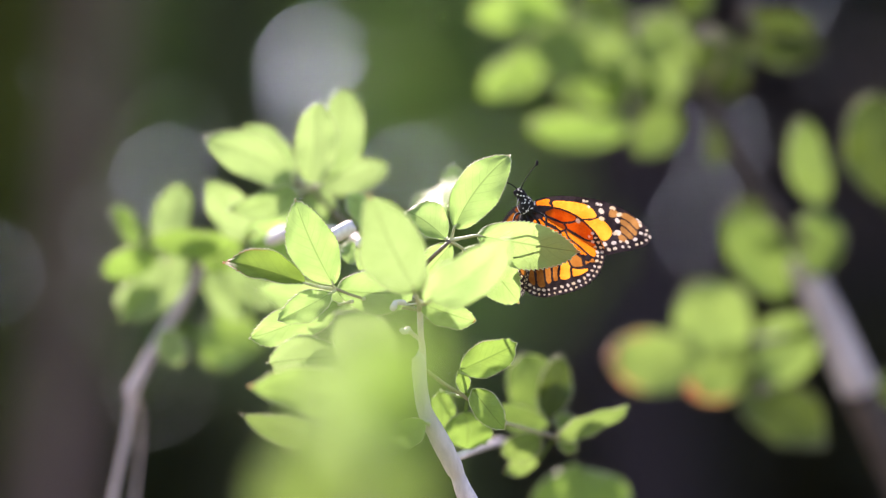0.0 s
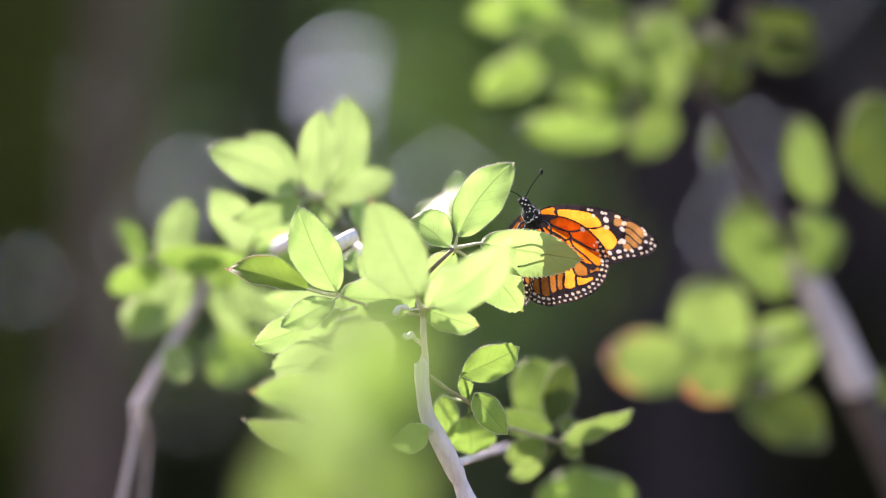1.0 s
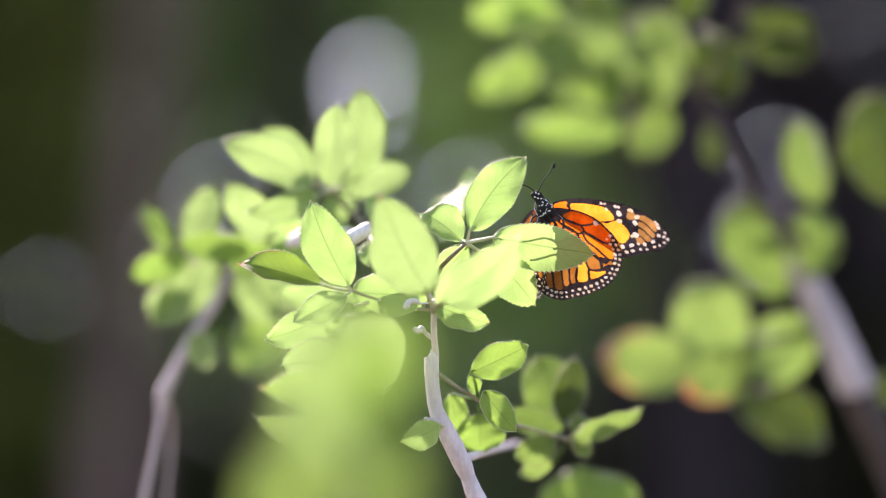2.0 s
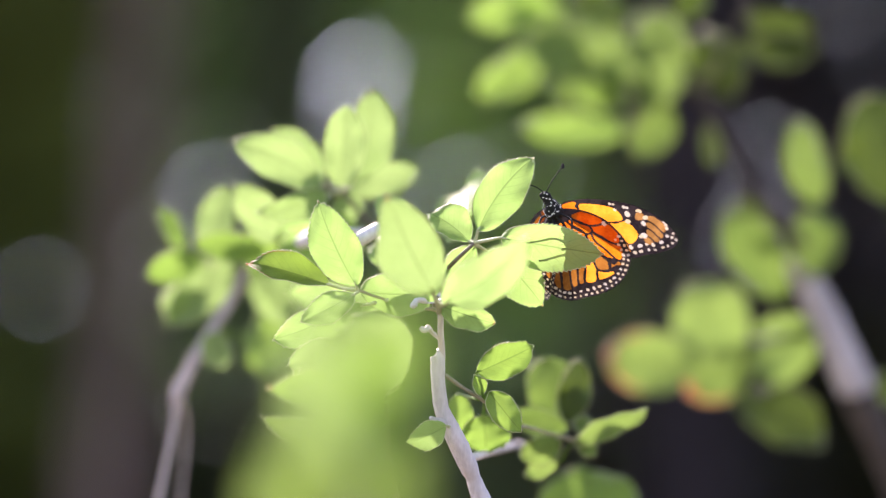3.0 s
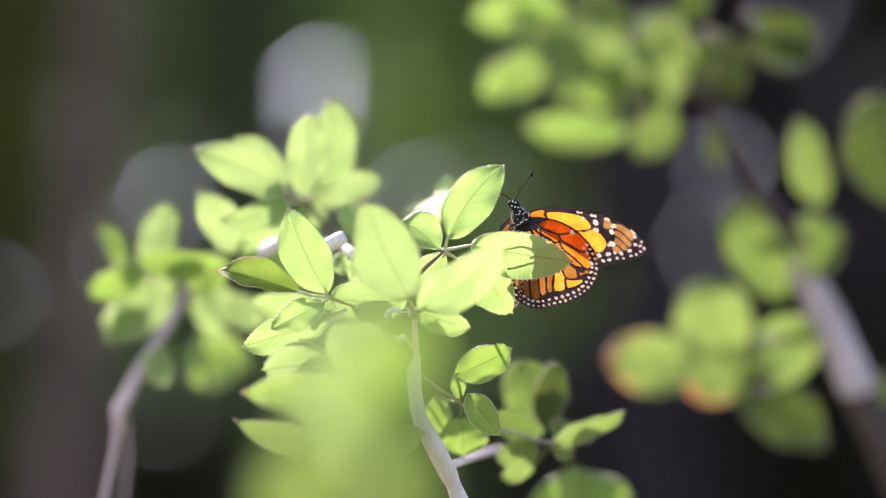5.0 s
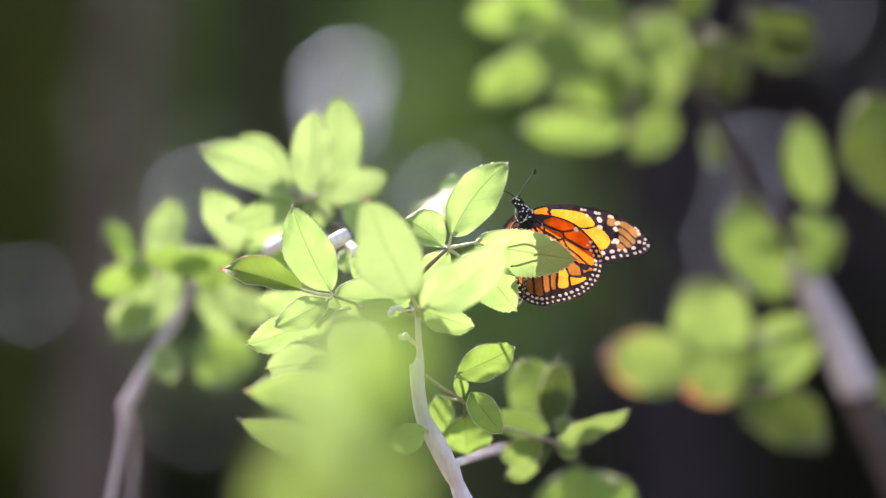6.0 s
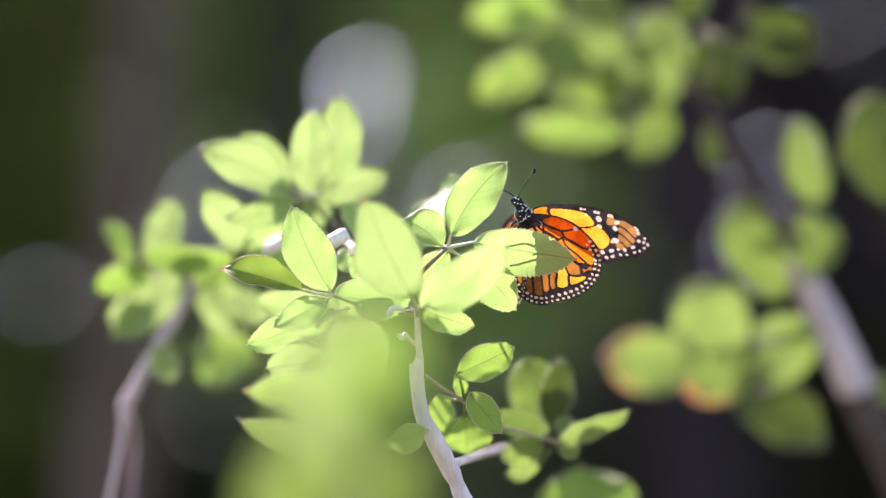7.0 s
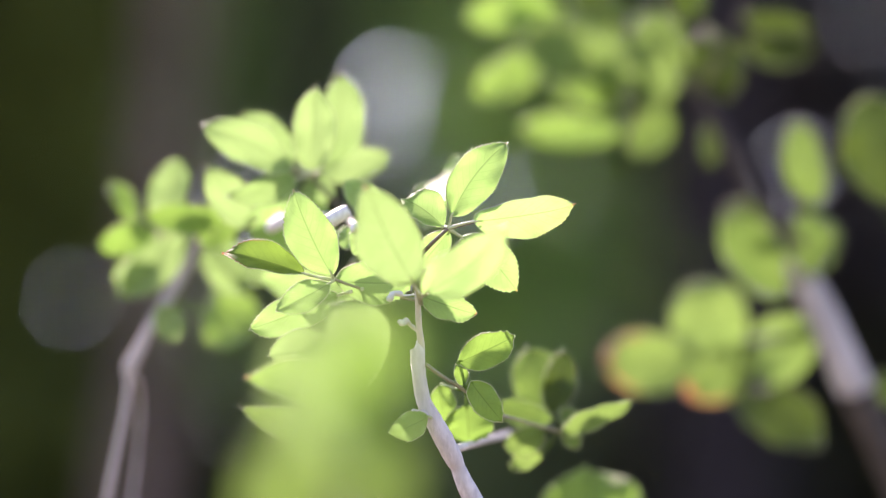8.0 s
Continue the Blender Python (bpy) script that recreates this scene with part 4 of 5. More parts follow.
def wing(name, outline, edge_span, rows, spots, cells, mirror, pose_, layer, vein):
    """A thin wing cut from one fine sheet: a black web, coloured cells in it and pale spots. Centimetres from the hinge."""
    ring = [tuple(p) for p in smooth_line([*outline, outline[0]], 6)][:-1]
    edge = ring[edge_span[0] * 6:edge_span[1] * 6 + 1]
    spots = list(spots)
    for inset, gap, r in rows:
        spots.extend(dots_along(edge, inset, gap, r, ring))
    step = 0.018
    us, vs = [p[0] for p in ring], [p[1] for p in ring]
    gu, gv = np.meshgrid(np.arange(min(us), max(us) + step, step), np.arange(min(vs), max(vs) + step, step))
    cu, cv = gu[:-1, :-1] + step / 2, gv[:-1, :-1] + step / 2
    keep = inside(cu, cv, ring)
    kind = np.ones(cu.shape, int)
    gaps = []
    for _, cell in cells:
        bound = [tuple(p) for p in smooth_line([*cell, cell[0]], 5)]
        gaps.append(np.where(inside(cu, cv, bound[:-1]), 0.0, near_line(cu, cv, bound)))
    order = np.sort(np.stack(gaps), axis=0)
    grown = (order[0] < 0.08) & (order[1] - order[0] > vein) & (near_line(cu, cv, ring + ring[:1]) > 0.06)
    kind[grown] = 50 + np.argmin(np.stack(gaps), axis=0)[grown]
    for k, (x, y, r) in enumerate(spots):
        r *= 0.8
        du, dv = cu - x, cv - y
        turn = -0.35 + 0.5 * (k % 3 - 1)
        kind[np.abs((du * math.cos(turn) + dv * math.sin(turn)) * 0.8) ** 2.6 + np.abs((dv * math.cos(turn) - du * math.sin(turn)) * 1.12) ** 2.6 < r ** 2.6] = 100 + k
    sign = -1 if mirror else 1

    def sheet(title, mask, mat, owner):
        found = np.argwhere(keep & mask)
        if not len(found):
            return None
        corners = np.concatenate([found + d for d in ((0, 0), (0, 1), (1, 1), (1, 0))])
        unique, back = np.unique(corners, axis=0, return_inverse=True)
        u, v = gu[unique[:, 0], unique[:, 1]], gv[unique[:, 0], unique[:, 1]]
        verts = np.stack([sign * u, 0.045 * u * u + 0.03 * np.sin(3 * v + u) + layer, v], 1) * 0.01
        me = bpy.data.meshes.new(title)
        me.from_pydata(verts.tolist(), [], back.reshape(4, -1).T.tolist())
        for p in me.polygons:
            p.use_smooth = True
        me.materials.append(mat)
        o = new(title, me)
        o.parent = owner
        return o
    ob = sheet(name, kind == 1, BLACK, butterfly)
    for k, (mat, _) in enumerate(cells):
        sheet("cell", kind == 50 + k, mat, ob)
    for k in range(len(spots)):
        sheet("spot", kind == 100 + k, WHITE, ob)
    ob.matrix_basis = pose_
    return ob


FORE = [(0.1, 0.05), (0.45, 0.26), (1.15, 0.36), (2.0, 0.31), (2.85, 0.15), (3.55, -0.13), (4.1, -0.48), (4.5, -0.85), (4.65, -1.16), (4.48, -1.45), (4.05, -1.62), (3.4, -1.74), (2.95, -1.84), (2.45, -1.58), (1.9, -1.22), (1.3, -0.86), (0.7, -0.5), (0.4, -0.22)]
HIND = [(0.08, -0.05), (0.5, 0.0), (1.0, -0.06), (1.45, -0.19), (1.95, -0.45), (2.42, -0.9), (2.74, -1.38), (2.88, -1.85), (2.72, -2.42), (2.35, -2.86), (1.78, -3.16), (1.15, -3.32), (0.62, -3.42), (0.1, -3.3), (-0.32, -2.95), (-0.62, -2.55), (-0.84, -2.25), (-0.95, -2.0), (-0.6, -1.3), (-0.2, -0.5)]
FORE_CELLS = [
    (BROWN, [(0.40, -0.13), (0.67, -0.17), (0.82, -0.31), (0.63, -0.40), (0.42, -0.29)]),
    (YELLOW, [(0.82, 0.08), (1.42, 0.08), (2.05, -0.02), (2.34, -0.18), (2.48, -0.43), (2.22, -0.51), (1.77, -0.29), (1.28, -0.12), (0.97, -0.04)]),
    (YELLOW, [(2.10, -0.58), (2.40, -0.52), (2.74, -0.61), (2.99, -0.85), (3.06, -1.04), (2.92, -1.22), (2.74, -1.19), (2.50, -0.89), (2.29, -0.71)]),
    (ORANGE, [(0.38, 0.08), (0.74, 0.16), (0.9, -0.05), (0.60, -0.15)]),
    (TAWNY, [(3.55, -0.36), (3.74, -0.38), (3.94, -0.50), (4.11, -0.69), (4.07, -0.84), (3.88, -0.67), (3.67, -0.50)]),
    (TAWNY, [(3.53, -0.59), (3.65, -0.57), (3.84, -0.73), (4.01, -0.92), (3.99, -1.05), (3.80, -0.92), (3.61, -0.73)]),
    (TAWNY, [(3.55, -0.82), (3.67, -0.88), (3.86, -1.07), (3.88, -1.17), (3.71, -1.13), (3.55, -0.99)]),
    (TAWNY, [(3.13, -0.23), (3.29, -0.27), (3.25, -0.36), (3.11, -0.34)]),
    (TAWNY, [(3.44, -1.09), (3.59, -1.13), (3.65, -1.24), (3.50, -1.24)]),
    (AMBER, [(0.72, -0.22), (1.3, -0.3), (1.8, -0.55), (1.95, -0.75), (1.85, -1.05), (1.3, -0.72), (0.85, -0.45)]),
    (AMBER, [(2.02, -0.66), (2.35, -0.95), (2.62, -1.3), (2.76, -1.62), (2.4, -1.42), (1.98, -1.15), (2.02, -0.9)]),
]
FORE_SPOTS = [(2.74, -0.21, 0.118), (2.76, -0.49, 0.104), (3.42, -0.34, 0.104), (3.35, -0.56, 0.104), (3.37, -1.01, 0.125), (3.27, -1.04, 0.090), (2.27, -0.05, 0.062), (2.08, 0.17, 0.062), (2.20, 0.15, 0.056), (2.60, 0.05, 0.069), (2.72, 0.03, 0.069), (3.13, -0.08, 0.076), (3.22, -0.11, 0.069), (4.13, -0.51, 0.062), (4.20, -0.61, 0.062), (4.23, -0.74, 0.076), (4.25, -1.03, 0.076), (4.44, -1.08, 0.062), (4.59, -1.17, 0.062), (4.48, -0.93, 0.056), (4.03, -1.26, 0.083), (3.72, -1.36, 0.083), (3.47, -1.34, 0.062), (3.22, -1.39, 0.097), (2.88, -1.44, 0.090), (3.03, -1.64, 0.076), (3.26, -1.60, 0.076), (3.56, -1.54, 0.062), (3.80, -1.54, 0.056), (4.09, -1.45, 0.062), (4.28, -1.40, 0.056), (4.45, -1.29, 0.056)]
# lower brown cells carry the other wings' shadow, amber ones the lit gap
HIND_CELLS = [
    (ORANGE, [(0.73, -0.29), (1.08, -0.18), (1.46, -0.28), (1.72, -0.49), (1.58, -0.60), (1.16, -0.56), (0.83, -0.43)]),
    (ORANGE, [(0.58, -0.52), (0.80, -0.49), (1.18, -0.65), (1.37, -0.81), (1.26, -0.89), (0.99, -0.81), (0.73, -0.67)]),
    (ORANGE, [(1.41, -0.69), (1.84, -0.65), (2.16, -0.76), (2.32, -1.01), (2.33, -1.25), (2.12, -1.21), (1.77, -1.04), (1.52, -0.88)]),
    (ORANGE, [(1.44, -0.94), (1.70, -1.06), (2.08, -1.30), (2.37, -1.42), (2.47, -1.58), (2.44, -1.83), (2.24, -1.75), (1.90, -1.46), (1.58, -1.21)]),
    (ORANGE, [(1.35, -0.99), (1.51, -1.26), (1.83, -1.51), (2.13, -1.79), (2.27, -2.01), (2.05, -1.92), (1.74, -1.67), (1.41, -1.39), (1.19, -1.11)]),
    (BROWN, [(1.51, -1.85), (1.76, -1.79), (1.97, -1.90), (2.08, -2.15), (2.05, -2.29), (1.83, -2.29), (1.62, -2.14)]),
    (YELLOW, [(1.63, -2.38), (2.03, -2.33), (2.37, -2.18), (2.09, -2.43), (1.70, -2.56)]),
    (YELLOW, [(1.24, -1.97), (1.40, -1.97), (1.52, -2.22), (1.59, -2.54), (1.40, -2.67), (1.17, -2.60), (1.20, -2.29)]),
    (BROWN, [(2.06, -1.89), (2.31, -1.99), (2.42, -2.12), (2.24, -2.24), (2.13, -2.25)]),
    (BROWN, [(-0.26, -2.21), (-0.08, -2.21), (-0.03, -2.47), (-0.15, -2.51)]),
    (BROWN, [(0.01, -2.24), (0.20, -2.24), (0.27, -2.82), (0.16, -2.83), (0.03, -2.47)]),
    (BROWN, [(0.27, -2.24), (0.52, -2.25), (0.59, -2.90), (0.44, -2.93), (0.33, -2.75)]),
    (BROWN, [(0.63, -2.24), (0.84, -2.24), (0.83, -2.74), (0.70, -2.78)]),
    (BROWN, [(0.90, -2.22), (1.13, -2.18), (1.10, -2.64), (0.97, -2.69)]),
    (ORANGE, [(0.45, -0.57), (1.08, -0.92), (1.30, -1.46), (1.33, -1.82), (0.94, -1.88), (0.60, -1.46), (0.38, -0.90)]),
    (ORANGE, [(0.27, -0.62), (0.51, -1.39), (0.80, -1.96), (1.08, -2.07), (0.59, -2.14), (0.27, -2.08), (0.15, -1.46)]),
    (BROWN, [(0.13, -0.83), (0.09, -1.46), (0.15, -2.12), (-0.10, -2.12), (-0.24, -1.88), (-0.10, -1.32)]),
]


def both_wings(mirror, fore_pose, hind_pose):
    f = wing("forewing", FORE, (6, 12), [], FORE_SPOTS, FORE_CELLS, mirror, fore_pose, 0.06, 0.05)
    h = wing("hindwing", HIND, (5, 16), [(0.1, 0.21, 0.055), (0.27, 0.25, 0.062)], [(1.86, -0.57, 0.1)], HIND_CELLS, mirror, hind_pose, 0.0, 0.075)
    return f, h


HINGE = (0.06, 0.1, 0.06)


def wing_pose(rx, ry, rz, side=1):
    return pose(HINGE[0] * 0.01 * side, HINGE[1] * 0.01, HINGE[2] * 0.01, rx, ry, rz)


fore_r, hind_r = both_wings(False, wing_pose(0, 0, 0), wing_pose(0, 0, 0))
fore_l, hind_l = both_wings(True, wing_pose(0, -26, -58, -1), wing_pose(0, 0, -75, -1))


def ellipsoid(bm, c, r, rings=10, sides=14, fuzz=0.0):
    grid = []
    for i in range(1, rings):
        a = math.pi * i / rings
        grid.append([bm.verts.new([0.01 * (c[k] + r[k] * (1 + fuzz * random.uniform(-1, 1)) * q) for k, q in enumerate((math.sin(a) * math.cos(2 * math.pi * j / sides), math.sin(a) * math.sin(2 * math.pi * j / sides), math.cos(a)))]) for j in range(sides)])
    top, low = (bm.verts.new([0.01 * (c[k] + (r[k] * s if k == 2 else 0)) for k in range(3)]) for s in (1, -1))
    for a, b_ in zip(grid, grid[1:]):
        for j in range(sides):
            bm.faces.new((a[j], b_[j], b_[(j + 1) % sides], a[(j + 1) % sides]))
    for j in range(sides):
        bm.faces.new((top, grid[0][j], grid[0][(j + 1) % sides]))
        bm.faces.new((low, grid[-1][(j + 1) % sides], grid[-1][j]))


def body_part(name, shapes, mat, label="", fuzz=0.0, parent=None):
    bm = bmesh.new()
    for c, r in shapes:
        ellipsoid(bm, c, r, fuzz=fuzz)
    return part(name, bm, mat, parent or butterfly, label)


thorax = body_part("thorax", [((0, 0, 0), (0.3, 0.28, 0.42)), ((0.16, 0.0, -0.1), (0.26, 0.25, 0.3))], FUR, "black furry thorax with white dots", 0.07)
head = body_part("head", [((-0.27, -0.02, 0.52), (0.19, 0.17, 0.18)), ((-0.16, 0, 0.36), (0.2, 0.18, 0.2))], FUR, "black head with white dots", 0.05)
for x in (-0.4, -0.14):
    body_part("eye", [((x, -0.08, 0.54), (0.085, 0.085, 0.1))], FUR, "", 0, head)
body_part("abdomen", [((-0.08, 0.12, -0.55), (0.2, 0.2, 0.35)), ((-0.18, 0.14, -1.0), (0.19, 0.19, 0.4)), ((-0.3, 0.14, -1.5), (0.15, 0.15, 0.35))], FUR, "slim black abdomen", 0.04)
for k in range(20):
    a, z = random.uniform(3.4, 6.0), random.uniform(-0.3, 0.38)
    reach = math.sqrt(max(0.05, 1 - (z / 0.45) ** 2))
    body_part("dot", [((0.06 + 0.32 * reach * math.cos(a), 0.29 * reach * math.sin(a), z), (0.027, 0.02, 0.027))], DOT, "", 0, thorax)
for x, z in ((-0.3, 0.62), (-0.22, 0.42), (-0.1, 0.4), (-0.34, 0.46), (-0.2, 0.58)):
    body_part("dot", [((x, -0.19, z), (0.035, 0.02, 0.03))], DOT, "", 0, head)


def thread(name, points, mm, parent, mat, knob=0.0):
    bm = bmesh.new()
    tube(bm, [Vector(p) * 0.01 for p in points], [m * 0.0005 for m in mm], 6, 0.0, 4)
    if knob:
        ellipsoid(bm, points[-1], (knob, knob, knob * 1.8), 6, 8)
    return part(name, bm, mat, parent)


thread("antenna", [(-0.22, -0.05, 0.66), (0.0, -0.1, 1.1), (0.38, -0.15, 1.62)], (0.45, 0.38, 0.36), head, FUR, 0.06)
thread("antenna", [(-0.34, -0.05, 0.66), (-0.6, 0.05, 0.85), (-1.05, 0.1, 1.0)], (0.45, 0.38, 0.36), head, FUR, 0.06)
for line in ([(-0.1, -0.1, -0.2), (-0.42, -0.5, -0.3), (-0.6, -1.0, -0.75), (-0.98, -1.45, -1.24)], [(0.0, -0.1, -0.3), (0.2, -0.5, -0.9), (0.1, -0.95, -1.35), (-0.52, -1.335, -1.88)], [(0.1, -0.1, -0.2), (0.5, -0.6, -0.7), (0.32, -1.375, -1.46)], [(0.15, -0.1, -0.1), (0.7, -0.6, -0.4), (0.58, -1.375, -1.19)]):
    thread("leg", line, (1.0, 0.8, 0.7, 0.6)[:len(line)], butterfly, FUR)

for line in ([(-0.3, -0.2, 0.3), (-0.36, -0.3, 0.02), (-0.22, -0.34, -0.25)], [(0.12, -0.3, 0.05), (-0.02, -0.34, -0.2), (-0.2, -0.34, -0.28)], [(-0.02, -0.24, 0.4), (0.12, -0.26, 0.32), (0.26, -0.24, 0.16)]):
    thread("pale_streak", line, (0.14, 0.2, 0.12), thorax, DOT)

# a strand of spider silk between two leaves
silk = tagged(new("spider_thread"), "thin glinting spider thread between leaves", "spider thread")
silk.location = at((-2.05, 1.77, 4))
for c0, c1 in (((-2.05, 1.77, 4), (1.01, 2.45, 1)), ((-1.8, 1.9, 4), (0.13, 2.03, 2))):
    bm = bmesh.new()
    p0, p1 = at(c0) - silk.location, at(c1) - silk.location
    tube(bm, [p0, (p0 + p1) / 2 - UP * 0.0006, p1], [0.000012] * 3, 5, 0.0, 6)
    part("strand", bm, SILK, silk)


# ---- movement ----
def sway(ob, rows):
    """Seconds, and centimetres right and up, from where the part was built."""
    rest = ob.location.copy()
    walk(ob, [(t, Matrix.Translation(rest + (RIGHT * u + UP * v) * 0.01)) for t, u, v in rows])


def motions():
    sway(top_twig, [(0, 0.015, 0.108), (0.1, -0.08, 0.074), (0.3, -0.315, -0.216), (0.5, -0.28, -0.376), (0.6, -0.156, -0.273), (0.8, -0.081, -0.119), (1, -0.15, -0.143), (1.35, -0.212, -0.177), (1.5, -0.171, -0.084), (1.7, 0.118, 0.143), (2.8, 0.19, 0.227), (3.1, 0.749, 0.163), (3.3, 0.707, 0.112), (3.5, 0.349, -0.022), (3.8, 0.164, -0.185), (4.15, 0.43, -0.089), (4.4, 0.335, -0.084), (4.7, -0.059, -0.137), (5.8, -0.582, 0.013), (6, -0.494, -0.003), (6.2, -0.208, 0.006), (6.5, 0, -0), (6.6, -0.017, 0.012), (6.8, -0.275, 0.007), (7, -0.72, 0.022), (7.2, -0.832, 0.048), (7.4, -0.739, 0.004), (7.5, -0.661, 0.008), (7.6, -0.781, 0.262), (7.7, -0.774, 0.469), (7.8, -0.727, 0.602), (7.9, -0.825, 0.832), (8, -0.947, 0.936)])
    sway(back_twig, [(0, 0.006, 0.112), (0.1, -0.089, 0.079), (0.3, -0.322, -0.21), (0.5, -0.286, -0.369), (0.6, -0.162, -0.266), (0.8, -0.086, -0.115), (1, -0.152, -0.14), (1.35, -0.211, -0.174), (1.5, -0.17, -0.081), (1.7, 0.12, 0.144), (2.8, 0.192, 0.226), (3.1, 0.745, 0.164), (3.3, 0.7, 0.112), (3.5, 0.342, -0.021), (3.8, 0.156, -0.183), (4.15, 0.418, -0.088), (4.4, 0.323, -0.083), (4.7, -0.069, -0.136), (5.8, -0.581, 0.013), (6, -0.493, -0.003), (6.2, -0.208, 0.006), (6.5, 0, -0), (6.6, -0.017, 0.012), (6.8, -0.273, 0.007), (7, -0.714, 0.021), (7.2, -0.823, 0.047), (7.4, -0.73, 0.004), (7.5, -0.652, 0.008), (7.6, -0.771, 0.26), (7.7, -0.763, 0.466), (7.8, -0.716, 0.598), (7.9, -0.812, 0.826), (8, -0.933, 0.93)])
    sway(left_twig, [(0, 0.025, 0.044), (0.1, -0.048, 0.019), (0.3, -0.227, -0.185), (0.5, -0.203, -0.295), (0.6, -0.11, -0.218), (0.8, -0.055, -0.106), (1, -0.109, -0.117), (1.35, -0.16, -0.135), (1.5, -0.129, -0.068), (1.7, 0.088, 0.096), (2.8, 0.142, 0.156), (3.1, 0.565, 0.12), (3.3, 0.535, 0.082), (3.5, 0.268, -0.019), (3.8, 0.129, -0.135), (4.15, 0.333, -0.064), (4.4, 0.263, -0.063), (4.7, -0.035, -0.106), (5.8, -0.434, -0.006), (6, -0.369, -0.013), (6.2, -0.155, -0.001), (6.5, 0, -0), (6.6, -0.013, 0.009), (6.8, -0.208, 0.001), (7, -0.543, 0.003), (7.2, -0.627, 0.02), (7.4, -0.56, -0.006), (7.5, -0.501, -0.002), (7.6, -0.59, 0.171), (7.7, -0.583, 0.313), (7.8, -0.547, 0.407), (7.9, -0.619, 0.563), (8, -0.71, 0.633)])
    sway(perch, [(0, -0.004, 0.111), (0.1, -0.077, 0.085), (0.3, -0.247, -0.152), (0.5, -0.214, -0.285), (0.6, -0.121, -0.203), (0.8, -0.067, -0.082), (1, -0.117, -0.106), (1.35, -0.162, -0.137), (1.5, -0.133, -0.062), (1.7, 0.083, 0.119), (2.8, 0.136, 0.186), (3.1, 0.571, 0.127), (3.3, 0.54, 0.087), (3.5, 0.268, -0.016), (3.8, 0.131, -0.148), (4.15, 0.334, -0.071), (4.4, 0.261, -0.065), (4.7, -0.042, -0.104), (5.8, -0.452, 0.023), (6, -0.383, 0.008), (6.2, -0.161, 0.009), (6.5, 0, -0), (6.6, -0.014, 0.01), (6.8, -0.214, 0.009), (7, -0.558, 0.028), (7.2, -0.646, 0.05), (7.4, -0.572, 0.012), (7.5, -0.511, 0.013), (7.6, -0.614, 0.225), (7.7, -0.617, 0.395), (7.8, -0.585, 0.505), (7.9, -0.67, 0.695), (8, -0.768, 0.783)])
    sway(front_twig, [(0, 0.046, 0.031), (0.1, -0.011, 0.014), (0.3, -0.154, -0.138), (0.5, -0.135, -0.226), (0.6, -0.065, -0.17), (0.8, -0.028, -0.085), (1, -0.078, -0.092), (1.35, -0.125, -0.105), (1.5, -0.105, -0.055), (1.7, 0.061, 0.061), (2.8, 0.102, 0.105), (3.1, 0.447, 0.065), (3.3, 0.431, 0.041), (3.5, 0.227, -0.022), (3.8, 0.125, -0.101), (4.15, 0.293, -0.05), (4.4, 0.241, -0.043), (4.7, 0.002, -0.065), (5.8, -0.335, 0.018), (6, -0.286, 0.009), (6.2, -0.119, 0.008), (6.5, 0, -0), (6.6, -0.012, 0.007), (6.8, -0.168, 0.007), (7, -0.436, 0.022), (7.2, -0.506, 0.037), (7.4, -0.456, 0.012), (7.5, -0.412, 0.012), (7.6, -0.484, 0.149), (7.7, -0.481, 0.259), (7.8, -0.455, 0.33), (7.9, -0.514, 0.454), (8, -0.588, 0.512)])
    sway(low_twig, [(0, 0.124, -0.006), (0.1, 0.069, -0.02), (0.3, -0.062, -0.152), (0.5, -0.044, -0.236), (0.6, 0.01, -0.187), (0.8, 0.021, -0.107), (1, -0.045, -0.103), (1.35, -0.113, -0.11), (1.5, -0.106, -0.065), (1.7, 0.024, 0.029), (2.8, 0.057, 0.066), (3.1, 0.414, 0.014), (3.3, 0.426, -0), (3.5, 0.263, -0.037), (3.8, 0.195, -0.092), (4.15, 0.372, -0.048), (4.4, 0.334, -0.034), (4.7, 0.103, -0.039), (5.8, -0.287, 0.044), (6, -0.248, 0.031), (6.2, -0.1, 0.017), (6.5, 0, -0), (6.6, -0.015, 0.006), (6.8, -0.17, 0.015), (7, -0.429, 0.044), (7.2, -0.508, 0.06), (7.4, -0.472, 0.032), (7.5, -0.436, 0.028), (7.6, -0.516, 0.157), (7.7, -0.524, 0.257), (7.8, -0.509, 0.319), (7.9, -0.576, 0.435), (8, -0.655, 0.493)])
    sway(side_branch, [(0, -0.14, 0.331), (0.1, -0.297, 0.267), (0.3, -0.694, -0.292), (0.5, -0.635, -0.587), (0.6, -0.403, -0.394), (0.8, -0.232, -0.123), (1, -0.307, -0.197), (1.35, -0.364, -0.282), (1.5, -0.271, -0.109), (1.7, 0.261, 0.335), (2.8, 0.394, 0.494), (3.1, 1.261, 0.395), (3.3, 1.136, 0.286), (3.5, 0.483, 0.001), (3.8, 0.119, -0.338), (4.15, 0.521, -0.158), (4.4, 0.342, -0.162), (4.7, -0.302, -0.287), (5.8, -1.028, -0.013), (6, -0.864, -0.039), (6.2, -0.371, -0.005), (6.5, 0, -0), (6.6, -0.021, 0.024), (6.8, -0.436, 0.001), (7, -1.162, 0.006), (7.2, -1.323, 0.052), (7.4, -1.147, -0.024), (7.5, -1.004, -0.011), (7.6, -1.181, 0.463), (7.7, -1.149, 0.855), (7.8, -1.053, 1.109), (7.9, -1.193, 1.538), (8, -1.38, 1.727)])
